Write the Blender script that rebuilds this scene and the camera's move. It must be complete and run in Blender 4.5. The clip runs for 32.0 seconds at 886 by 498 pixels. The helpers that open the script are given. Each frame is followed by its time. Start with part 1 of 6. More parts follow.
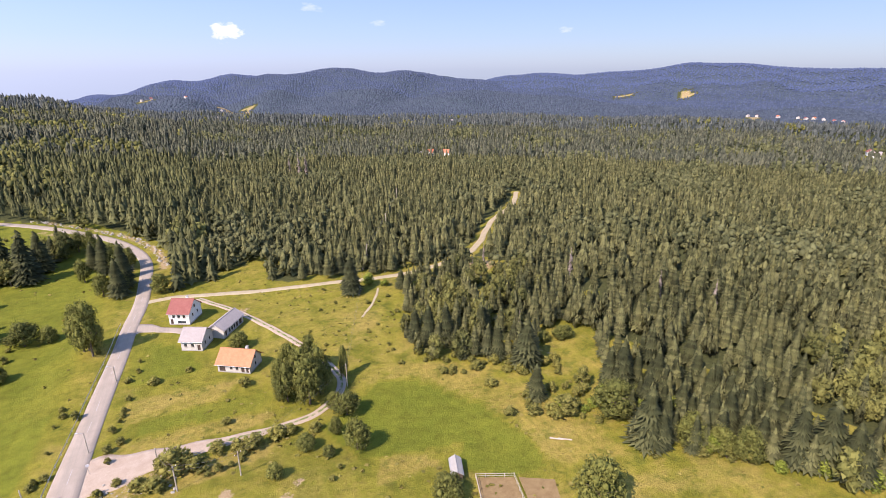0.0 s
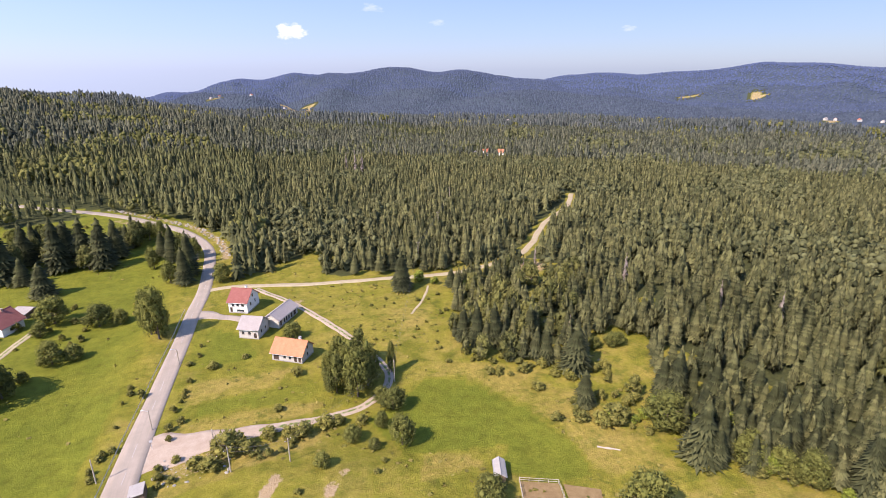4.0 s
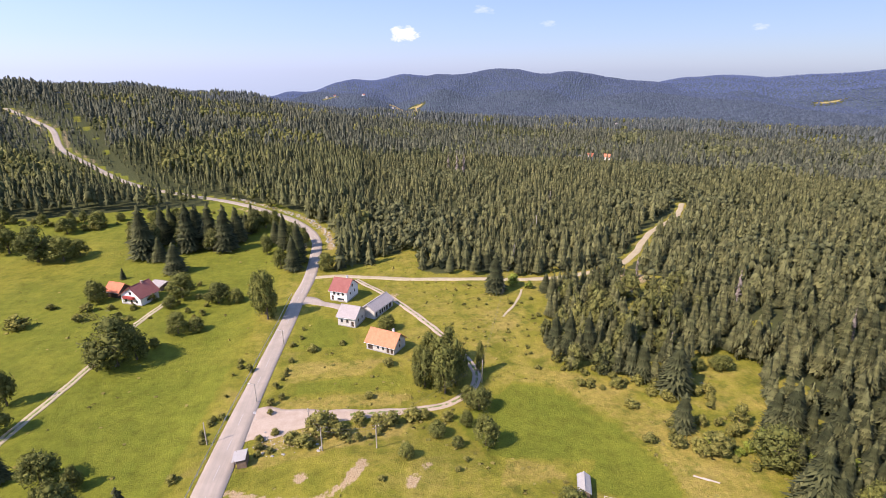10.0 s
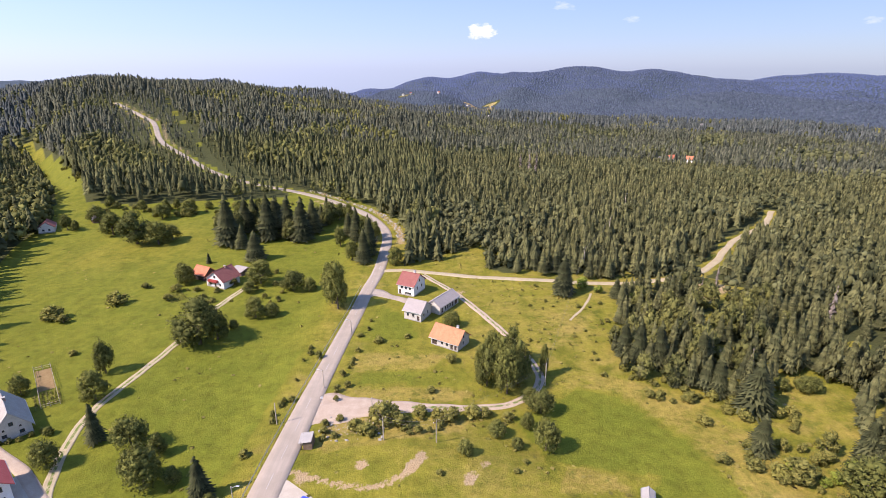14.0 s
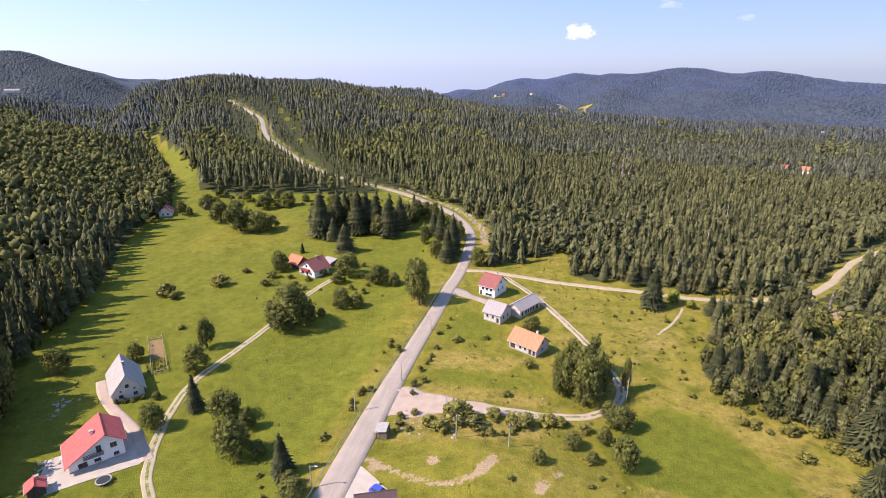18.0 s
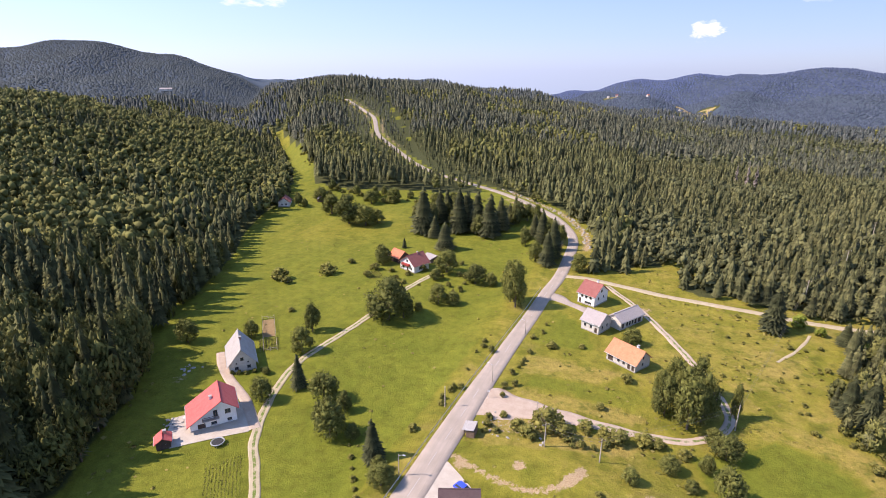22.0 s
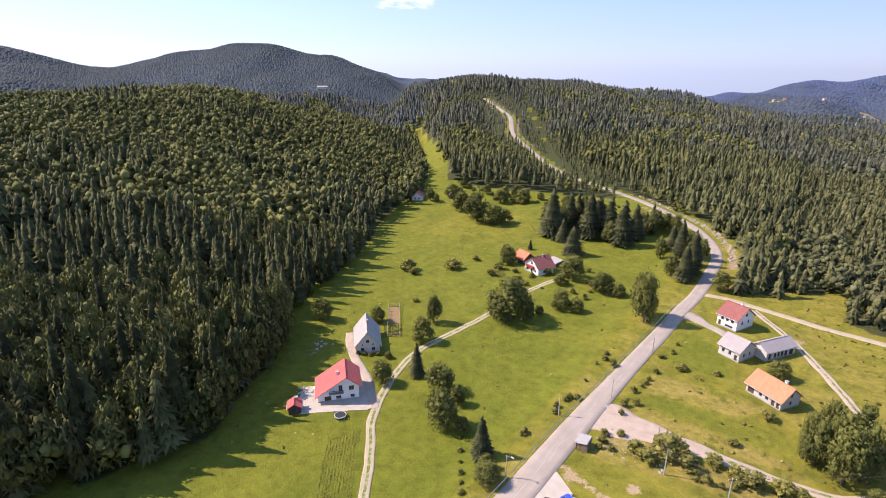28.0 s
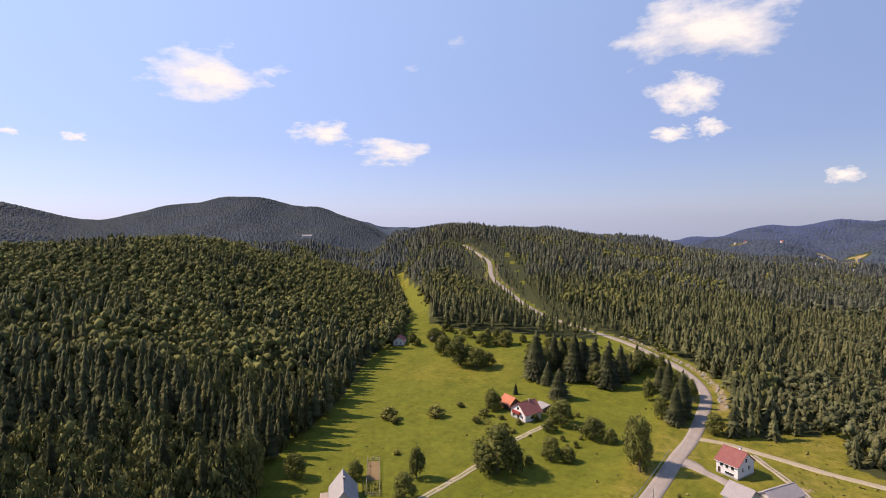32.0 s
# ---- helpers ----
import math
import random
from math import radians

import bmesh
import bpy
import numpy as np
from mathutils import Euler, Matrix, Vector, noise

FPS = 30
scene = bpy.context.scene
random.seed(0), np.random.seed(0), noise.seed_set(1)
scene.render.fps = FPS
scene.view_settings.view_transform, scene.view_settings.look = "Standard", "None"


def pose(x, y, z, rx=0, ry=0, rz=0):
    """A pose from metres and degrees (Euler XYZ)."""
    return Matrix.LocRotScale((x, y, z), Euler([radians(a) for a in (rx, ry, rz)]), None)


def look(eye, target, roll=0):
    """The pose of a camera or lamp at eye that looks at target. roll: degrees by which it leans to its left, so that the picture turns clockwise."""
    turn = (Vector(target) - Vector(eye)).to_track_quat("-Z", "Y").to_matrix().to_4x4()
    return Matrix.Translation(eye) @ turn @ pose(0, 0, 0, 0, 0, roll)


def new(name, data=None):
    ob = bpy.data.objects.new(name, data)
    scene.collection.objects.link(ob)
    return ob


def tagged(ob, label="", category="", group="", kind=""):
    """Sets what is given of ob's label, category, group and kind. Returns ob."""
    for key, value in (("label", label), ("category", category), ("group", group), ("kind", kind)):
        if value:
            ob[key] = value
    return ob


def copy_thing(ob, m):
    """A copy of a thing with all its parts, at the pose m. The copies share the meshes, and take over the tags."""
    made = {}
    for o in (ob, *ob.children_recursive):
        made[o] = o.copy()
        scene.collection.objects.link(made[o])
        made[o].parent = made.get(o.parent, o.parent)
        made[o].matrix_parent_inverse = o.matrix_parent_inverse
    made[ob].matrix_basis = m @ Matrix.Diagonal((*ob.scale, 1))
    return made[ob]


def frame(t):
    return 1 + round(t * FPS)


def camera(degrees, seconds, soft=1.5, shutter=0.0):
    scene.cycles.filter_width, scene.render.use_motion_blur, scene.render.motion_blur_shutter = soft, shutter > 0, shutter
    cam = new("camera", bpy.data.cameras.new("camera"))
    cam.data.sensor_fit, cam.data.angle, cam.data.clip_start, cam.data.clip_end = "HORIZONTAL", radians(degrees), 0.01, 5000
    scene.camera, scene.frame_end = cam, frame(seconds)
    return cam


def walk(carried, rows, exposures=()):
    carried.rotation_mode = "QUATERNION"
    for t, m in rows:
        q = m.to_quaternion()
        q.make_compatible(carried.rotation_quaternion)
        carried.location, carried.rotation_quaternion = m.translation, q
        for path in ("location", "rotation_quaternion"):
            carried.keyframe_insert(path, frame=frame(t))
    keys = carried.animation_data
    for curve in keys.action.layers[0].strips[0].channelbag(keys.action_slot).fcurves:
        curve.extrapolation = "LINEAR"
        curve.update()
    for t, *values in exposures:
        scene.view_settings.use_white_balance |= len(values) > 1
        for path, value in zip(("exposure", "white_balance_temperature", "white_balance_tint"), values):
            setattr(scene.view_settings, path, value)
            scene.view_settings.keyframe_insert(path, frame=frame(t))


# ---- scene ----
# --- the camera: it hovers at one place, turns to the left, and tilts up at the end
TURNS = [
    (0.0, -23.67, -18.80, -0.27),
    (1.0, -22.29, -18.81, -0.25),
    (2.0, -20.60, -18.80, -0.18),
    (3.0, -19.18, -18.81, -0.23),
    (5.5, -15.52, -18.81, -0.01),
    (6.5, -13.82, -18.70, -0.05),
    (7.5, -11.94, -18.63, 0.04),
    (8.5, -9.83, -18.60, 0.09),
    (9.5, -7.82, -18.70, -0.03),
    (10.5, -5.75, -18.67, 0.06),
    (11.5, -3.75, -18.78, 0.09),
    (12.5, -1.80, -18.87, 0.18),
    (13.5, 0.01, -18.92, 0.00),
    (14.5, 2.15, -18.90, 0.08),
    (16.5, 6.90, -18.88, 0.01),
    (17.5, 9.35, -18.85, 0.17),
    (18.5, 11.96, -18.84, 0.27),
    (19.5, 14.71, -18.87, 0.15),
    (20.5, 17.67, -18.81, 0.19),
    (21.5, 20.64, -18.79, 0.18),
    (22.5, 23.36, -18.84, 0.14),
    (23.5, 26.02, -18.85, 0.14),
    (24.5, 28.79, -18.91, 0.24),
    (25.5, 31.61, -18.88, 0.16),
    (26.5, 34.27, -18.87, 0.24),
    (27.5, 36.15, -18.85, 0.18),
    (28.5, 36.61, -18.82, 0.11),
    (29.0, 36.49, -15.90, -0.03),
    (29.5, 36.21, -9.69, -0.27),
    (30.0, 35.76, -4.68, -0.46),
    (30.5, 35.36, -3.48, -0.43),
    (31.0, 34.93, -3.27, -0.33),
    (32.0, 34.37, -3.32, -0.33),
]
cam = camera(80.33, 32.0, soft=0.45)
walk(cam, [(t, pose(0, 0, 75, 90 + up, 0, yaw) @ pose(0, 0, 0, 0, 0, lean)) for t, yaw, up, lean in TURNS],
     exposures=[(0, 0.83, 6500, 16), (12, 0.79, 6500, 16), (18, 0.80, 6500, 16), (24, 0.81, 6500, 16), (28.7, 0.81, 6500, 16), (30.3, 0.38, 6800, 16), (32, 0.27, 7000, 16)])

# --- sky, sun and light
SUN_AZ, SUN_UP = 116.0, 45.5          # degrees: to the left of +y, and above the horizon
world = bpy.data.worlds.new("sky")
scene.world = world
world.use_nodes = True
wn, wl = world.node_tree.nodes, world.node_tree.links
sky = wn.new("ShaderNodeTexSky")
sky.sky_type, sky.sun_disc = "NISHITA", False
sky.sun_elevation, sky.sun_rotation = radians(SUN_UP), radians(-SUN_AZ)
sky.altitude, sky.air_density, sky.dust_density, sky.ozone_density = 800, 1.0, 1.4, 4.0
wn["Background"].inputs["Strength"].default_value = 0.124
air = wn.new("ShaderNodeMix")                 # a slightly hazy, bluish summer air
air.data_type, air.blend_type = "RGBA", "MIX"
air.inputs[0].default_value = 0.68
rise = wn.new("ShaderNodeSeparateXYZ")           # deeper and clearer blue higher up
wl.new(wn.new("ShaderNodeTexCoord").outputs["Generated"], rise.inputs[0])
tone = wn.new("ShaderNodeValToRGB")
tone.color_ramp.elements[0].color, tone.color_ramp.elements[1].color = (0.288, 0.332, 0.500, 1), (0.070, 0.130, 0.300, 1)
for at, c in ((0.055, (0.232, 0.296, 0.500, 1)), (0.13, (0.195, 0.266, 0.496, 1)), (0.40, (0.196, 0.285, 0.485, 1)), (0.75, (0.090, 0.160, 0.340, 1))):
    tone.color_ramp.elements.new(at).color = c
wl.new(rise.outputs[2], tone.inputs[0])
sun_way = Vector((-math.sin(radians(SUN_AZ)) * math.cos(radians(SUN_UP)), math.cos(radians(SUN_AZ)) * math.cos(radians(SUN_UP)), math.sin(radians(SUN_UP))))
near_sun = wn.new("ShaderNodeVectorMath")         # the sky is paler on the sun's side
near_sun.operation = "DOT_PRODUCT"
near_sun.inputs[1].default_value = sun_way
wl.new(rise.inputs[0].links[0].from_socket, near_sun.inputs[0])
pale = wn.new("ShaderNodeMapRange")
for key, v in (("From Min", -0.75), ("From Max", 0.75), ("To Min", 5.6), ("To Max", 18.5)):
    pale.inputs[key].default_value = v
wl.new(near_sun.outputs["Value"], pale.inputs["Value"])
lift = wn.new("ShaderNodeVectorMath")
lift.operation = "SCALE"
wl.new(pale.outputs[0], lift.inputs["Scale"])
wl.new(tone.outputs[0], lift.inputs[0])
wl.new(lift.outputs[0], air.inputs[7])
wl.new(sky.outputs[0], air.inputs[6])
wl.new(air.outputs[2], wn["Background"].inputs["Color"])
sun = new("sun", bpy.data.lights.new("sun", "SUN"))
sun.data.energy, sun.data.angle, sun.data.color = 5.0, radians(0.53), (1.0, 0.865, 0.765)
sun.matrix_world = look(sun_way * 300, (0, 0, 0))
scene.view_settings.exposure = 0.0


# --- materials
class Nodes:
    """A small helper to write node materials."""

    def __init__(self, name, rough=0.8, spec=0.25):
        self.mat = bpy.data.materials.new(name)
        self.mat.use_nodes = True
        self.n, self.l = self.mat.node_tree.nodes, self.mat.node_tree.links
        self.bsdf = self.n["Principled BSDF"]
        self.bsdf.inputs["Roughness"].default_value = rough
        self.bsdf.inputs["Specular IOR Level"].default_value = spec

    def put(self, socket, value):
        if isinstance(value, (int, float, tuple)):
            socket.default_value = value
        else:
            self.l.new(value, socket)

    def place(self):
        node = self.n.new("ShaderNodeTexCoord")
        return node.outputs["Object"]

    def noise(self, scale, detail=4, rough=0.6, place=None, stretch=None):
        node = self.n.new("ShaderNodeTexNoise")
        place = place or self.place()
        if stretch:
            m = self.n.new("ShaderNodeMapping")
            m.inputs["Scale"].default_value = stretch
            self.l.new(place, m.inputs["Vector"])
            place = m.outputs[0]
        self.l.new(place, node.inputs["Vector"])
        node.inputs["Scale"].default_value = scale
        node.inputs["Detail"].default_value, node.inputs["Roughness"].default_value = detail, rough
        return node.outputs["Fac"]

    def ramp(self, value, *stops):
        node = self.n.new("ShaderNodeValToRGB")
        ramp = node.color_ramp
        while len(ramp.elements) < len(stops):
            ramp.elements.new(0.5)
        for e, (at, c) in zip(ramp.elements, stops):
            e.position = at
            e.color = (*c, 1) if isinstance(c, tuple) else (c, c, c, 1)
        self.l.new(value, node.inputs[0])
        return node.outputs[0]

    def mix(self, fac, a, b, how="MIX"):
        node = self.n.new("ShaderNodeMix")
        node.data_type, node.blend_type = "RGBA", how
        for socket, v in ((node.inputs[0], fac), (node.inputs[6], a), (node.inputs[7], b)):
            self.put(socket, (*v, 1) if isinstance(v, tuple) and len(v) == 3 else v)
        return node.outputs[2]

    def sums(self, how, a, b):
        node = self.n.new("ShaderNodeMath")
        node.operation = how
        self.put(node.inputs[0], a)
        self.put(node.inputs[1], b)
        return node.outputs[0]

    def attr(self, name, out="Fac"):
        node = self.n.new("ShaderNodeAttribute")
        node.attribute_name = name
        return node.outputs[out]

    def chance(self, what="Random"):
        return self.n.new("ShaderNodeObjectInfo").outputs[what]

    def island(self):
        return self.n.new("ShaderNodeNewGeometry").outputs["Random Per Island"]

    def bump(self, value, strength=0.4, distance=0.1):
        node = self.n.new("ShaderNodeBump")
        node.inputs["Strength"].default_value, node.inputs["Distance"].default_value = strength, distance
        self.l.new(value, node.inputs["Height"])
        self.l.new(node.outputs[0], self.bsdf.inputs["Normal"])

    def colour(self, value):
        self.put(self.bsdf.inputs["Base Color"], (*value, 1) if isinstance(value, tuple) else value)
        return self.mat


def plain(name, a, b, scale=3.0, rough=0.8, spec=0.25, bump=0.3, metal=0.0, fine=25.0):
    """A surface of two near colours with stains and grain."""
    k = Nodes(name, rough, spec)
    big, small = k.noise(scale, 5), k.noise(fine, 3)
    c = k.mix(k.ramp(big, (0.35, 0.0), (0.68, 1.0)), a, b)
    c = k.mix(0.35, c, k.ramp(small, (0.3, tuple(v * 0.6 for v in a)), (0.7, tuple(min(1, v * 1.25) for v in b))))
    k.bump(small, bump, 0.03)
    k.bsdf.inputs["Metallic"].default_value = metal
    return k.colour(c)


def ground_material():
    k = Nodes("grass_and_soil", 0.95, 0.1)
    wide, mid, fine, tuft = k.noise(0.018, 4), k.noise(0.11, 5, 0.65), k.noise(0.9, 4, 0.7), k.noise(5.0, 3, 0.7)
    lines = k.noise(0.22, 3, 0.6, stretch=(1.0, 0.12, 1.0))
    green = k.mix(k.ramp(mid, (0.40, 0.0), (0.60, 1.0)), (0.133, 0.140, 0.021), (0.204, 0.194, 0.032))
    green = k.mix(k.ramp(lines, (0.4, 0.0), (0.7, 0.6)), green, (0.229, 0.205, 0.039))
    dry = k.mix(k.ramp(fine, (0.3, 0.0), (0.7, 1.0)), (0.202, 0.180, 0.039), (0.301, 0.237, 0.073))
    d = k.sums("ADD", k.attr("dry"), k.ramp(wide, (0.45, 0.0), (0.75, 0.35)))
    d = k.sums("ADD", d, k.sums("MULTIPLY", k.sums("SUBTRACT", mid, 0.5), 1.4))
    d = k.sums("ADD", d, k.sums("MULTIPLY", k.sums("SUBTRACT", fine, 0.5), 0.7))
    c = k.mix(k.ramp(d, (0.30, 0.0), (0.85, 1.0)), green, dry)
    lush = k.sums("SUBTRACT", 0.12, k.attr("dry"))
    c = k.mix(k.ramp(lush, (0.05, 0.0), (0.45, 0.8)), c, k.mix(mid, (0.090, 0.120, 0.016), (0.156, 0.174, 0.024)))
    straw = k.sums("MULTIPLY", k.ramp(k.noise(0.065, 6, 0.7, stretch=(1.0, 1.5, 1.0)), (0.50, 0.0), (0.62, 1.0)), k.ramp(k.attr("dry"), (0.12, 0.0), (0.40, 0.75)))
    c = k.mix(straw, c, k.mix(fine, (0.250, 0.196, 0.060), (0.330, 0.262, 0.096)))
    weedy = k.sums("MULTIPLY", k.ramp(k.noise(0.24, 6, 0.72), (0.53, 0.0), (0.63, 1.0)), k.ramp(k.attr("dry"), (0.05, 0.12), (0.35, 0.70)))
    c = k.mix(weedy, c, k.mix(fine, (0.068, 0.088, 0.016), (0.130, 0.138, 0.026)))
    c = k.mix(1.0, c, k.ramp(k.noise(0.42, 5, 0.75), (0.35, 0.78), (0.5, 1.0), (0.68, 1.18)), "MULTIPLY")
    speck = k.ramp(tuft, (0.30, 0.66), (0.52, 1.0), (0.75, 1.18))
    c = k.mix(1.0, c, speck, "MULTIPLY")
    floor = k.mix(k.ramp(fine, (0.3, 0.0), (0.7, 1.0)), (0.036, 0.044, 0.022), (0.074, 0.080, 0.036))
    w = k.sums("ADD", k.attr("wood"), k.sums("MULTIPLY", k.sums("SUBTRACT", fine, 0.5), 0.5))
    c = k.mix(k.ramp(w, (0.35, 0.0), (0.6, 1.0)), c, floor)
    # blue haze painted over the ground of the farthest woods
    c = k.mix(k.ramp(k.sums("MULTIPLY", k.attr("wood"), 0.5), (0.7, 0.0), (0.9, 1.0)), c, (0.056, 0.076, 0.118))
    c = k.mix(1.0, c, (1.05, 1.0, 0.80), "MULTIPLY")
    bare = k.mix(k.ramp(tuft, (0.3, 0.0), (0.7, 1.0)), (0.255, 0.158, 0.073), (0.442, 0.348, 0.219))
    b = k.sums("ADD", k.attr("bare"), k.sums("MULTIPLY", k.sums("SUBTRACT", k.noise(1.6, 5, 0.75), 0.5), 1.6))
    c = k.mix(k.ramp(b, (0.55, 0.0), (0.80, 1.0)), c, bare)
    k.bump(k.sums("ADD", fine, k.sums("MULTIPLY", tuft, 0.7)), 0.8, 0.4)
    return k.colour(c)


def foliage_material(name, dark, light, third, thin=0.15, round_off=0.55, vary=(0.62, 0.97, 1.34)):
    k = Nodes(name, 0.85, 0.12)
    tint = k.attr("tint")
    c = k.mix(tint, dark, light)
    c = k.mix(k.ramp(k.island(), (0.2, 0.0), (1.0, 0.35)), c, third)
    c = k.mix(k.ramp(k.noise(0.05, 3), (0.4, 0.0), (0.7, 0.35)), c, third)
    c = k.mix(1.0, c, k.ramp(k.island(), (0.0, vary[0]), (0.5, vary[1]), (1.0, vary[2])), "MULTIPLY")
    k.put(k.bsdf.inputs["Base Color"], c)
    geo = k.n.new("ShaderNodeNewGeometry")
    turn = k.n.new("ShaderNodeVectorTransform")
    turn.vector_type, turn.convert_from, turn.convert_to = "NORMAL", "OBJECT", "WORLD"
    k.l.new(k.attr("outward", "Vector"), turn.inputs[0])
    blend = k.n.new("ShaderNodeMix")
    blend.data_type = "VECTOR"
    blend.inputs[0].default_value = round_off
    k.l.new(geo.outputs["Normal"], blend.inputs[4])
    k.l.new(turn.outputs[0], blend.inputs[5])
    unit = k.n.new("ShaderNodeVectorMath")
    unit.operation = "NORMALIZE"
    k.l.new(blend.outputs[1], unit.inputs[0])
    k.l.new(unit.outputs[0], k.bsdf.inputs["Normal"])
    through_leaf, both = k.n.new("ShaderNodeBsdfTranslucent"), k.n.new("ShaderNodeMixShader")      # thin leaves let light through
    k.l.new(c, through_leaf.inputs["Color"])
    both.inputs[0].default_value = thin
    k.l.new(k.bsdf.outputs[0], both.inputs[1])
    k.l.new(through_leaf.outputs[0], both.inputs[2])
    k.l.new(both.outputs[0], k.n["Material Output"].inputs["Surface"])
    return k.mat


def road_material():
    k = Nodes("worn_asphalt", 0.85, 0.2)
    big, fine = k.noise(0.25, 5), k.noise(14.0, 3)
    track = k.noise(1.0, 4, 0.6, stretch=(1.3, 0.05, 1.0))
    c = k.mix(k.ramp(big, (0.35, 0.0), (0.7, 1.0)), (0.290, 0.234, 0.184), (0.387, 0.312, 0.253))
    c = k.mix(k.ramp(track, (0.42, 0.0), (0.62, 0.5)), c, (0.237, 0.197, 0.158))
    c = k.mix(0.3, c, k.ramp(fine, (0.3, (0.193, 0.176, 0.150)), (0.7, (0.396, 0.352, 0.293))))
    k.bump(fine, 0.3, 0.02)
    return k.colour(c)


def gravel_material(name, a, b, worn):
    k = Nodes(name, 0.95, 0.1)
    big, fine = k.noise(0.45, 5, 0.7), k.noise(6.0, 4, 0.7)
    c = k.mix(k.ramp(big, (0.3, 0.0), (0.7, 1.0)), a, b)
    c = k.mix(k.ramp(fine, (0.40, 0.0), (0.75, 0.6)), c, worn)
    grass = k.sums("ADD", k.attr("verge"), k.sums("MULTIPLY", k.sums("SUBTRACT", k.noise(0.8, 4, 0.7), 0.5), 1.3))
    c = k.mix(k.ramp(grass, (0.50, 0.0), (0.75, 1.0)), c, (0.110, 0.150, 0.030))
    k.bump(fine, 0.6, 0.08)
    return k.colour(c)


def tile_material(name, a, b, pitch=3.2):
    """Roof covering: courses and stains along the slope."""
    k = Nodes(name, 0.75, 0.25)
    big, fine = k.noise(0.9, 5, 0.65), k.noise(9.0, 3)
    wave = k.n.new("ShaderNodeTexWave")
    wave.bands_direction = "X"
    wave.inputs["Scale"].default_value, wave.inputs["Distortion"].default_value = pitch, 0.6
    k.l.new(k.place(), wave.inputs["Vector"])
    c = k.mix(k.ramp(big, (0.3, 0.0), (0.7, 1.0)), a, b)
    c = k.mix(k.ramp(fine, (0.35, 0.0), (0.75, 0.45)), c, tuple(v * 0.62 for v in a))
    c = k.mix(0.22, c, k.ramp(wave.outputs["Fac"], (0.0, tuple(v * 0.6 for v in a)), (1.0, b)))
    k.bump(wave.outputs["Fac"], 0.5, 0.05)
    return k.colour(c)


def cloud_material(name, grey, most=1.0):
    """A far glowing cloud: sunlit top and shaded underside painted in, thin at the rim."""
    k = Nodes(name)
    where = k.n.new("ShaderNodeTexCoord").outputs["Generated"]
    shift = k.n.new("ShaderNodeVectorMath")
    shift.operation = "ADD"
    k.l.new(where, shift.inputs[0])
    k.l.new(k.n.new("ShaderNodeObjectInfo").outputs["Location"], shift.inputs[1])
    rag = k.noise(4.2, 10, 0.60, shift.outputs[0])
    sep = k.n.new("ShaderNodeSeparateXYZ")
    k.l.new(where, sep.inputs[0])
    dx, dy = k.sums("SUBTRACT", sep.outputs[0], 0.5), k.sums("SUBTRACT", sep.outputs[1], 0.5)
    far = k.sums("SQRT", k.sums("ADD", k.sums("MULTIPLY", dx, dx), k.sums("MULTIPLY", dy, dy)), 0.0)
    body = k.sums("SUBTRACT", 0.95, k.sums("MULTIPLY", far, 2.3))
    thick = k.sums("ADD", body, k.sums("MULTIPLY", k.sums("SUBTRACT", rag, 0.5), 2.0))
    glow = k.n.new("ShaderNodeEmission")
    k.l.new(k.ramp(k.sums("ADD", k.sums("MULTIPLY", sep.outputs[1], 0.6), k.sums("MULTIPLY", rag, 0.7)), (0.3, grey), (0.75, (1.0, 0.95, 0.93))), glow.inputs[0])
    glow.inputs[1].default_value = 0.86
    clear, both = k.n.new("ShaderNodeBsdfTransparent"), k.n.new("ShaderNodeMixShader")
    k.l.new(k.ramp(thick, (0.24, 0.0), (0.50, 0.50 * most), (0.90, most)), both.inputs[0])
    k.l.new(clear.outputs[0], both.inputs[1])
    k.l.new(glow.outputs[0], both.inputs[2])
    k.l.new(both.outputs[0], k.n["Material Output"].inputs["Surface"])
    return k.mat


GRASS = ground_material()
SPRUCE = foliage_material("spruce_needles", (0.028, 0.035, 0.017), (0.100, 0.104, 0.040), (0.136, 0.129, 0.053), 0.06, 0.74)
YOUNG = foliage_material("young_conifers", (0.032, 0.038, 0.017), (0.116, 0.116, 0.046), (0.150, 0.140, 0.060), 0.07, 0.70)
GREY_LEAVES = foliage_material("grey_green_leaves", (0.042, 0.050, 0.021), (0.114, 0.117, 0.050), (0.145, 0.140, 0.064), 0.08)
LEAFY = foliage_material("broad_leaves", (0.038, 0.046, 0.015), (0.140, 0.140, 0.039), (0.178, 0.161, 0.050), 0.06)
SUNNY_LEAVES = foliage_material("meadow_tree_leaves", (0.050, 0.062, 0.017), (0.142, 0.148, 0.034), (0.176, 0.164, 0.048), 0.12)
SHRUBS = foliage_material("shrub_leaves", (0.079, 0.090, 0.023), (0.197, 0.190, 0.042), (0.250, 0.199, 0.063))
DEADWOOD = foliage_material("dead_branches", (0.130, 0.105, 0.085), (0.260, 0.210, 0.180), (0.200, 0.165, 0.140))
# next six: aerial haze painted in as bluer leaf colour with distance
DISTANT = foliage_material("hazed_conifers", (0.034, 0.042, 0.030), (0.094, 0.097, 0.060), (0.118, 0.115, 0.076), 0.08)
MIDWAY = foliage_material("hazed_midway_conifers", (0.040, 0.052, 0.052), (0.084, 0.093, 0.082), (0.106, 0.108, 0.094), 0.08)
FAR_WOODS = foliage_material("hazed_far_woods", (0.048, 0.066, 0.112), (0.065, 0.083, 0.134), (0.078, 0.093, 0.136), 0.1, 0.5, (0.82, 1.0, 1.16))
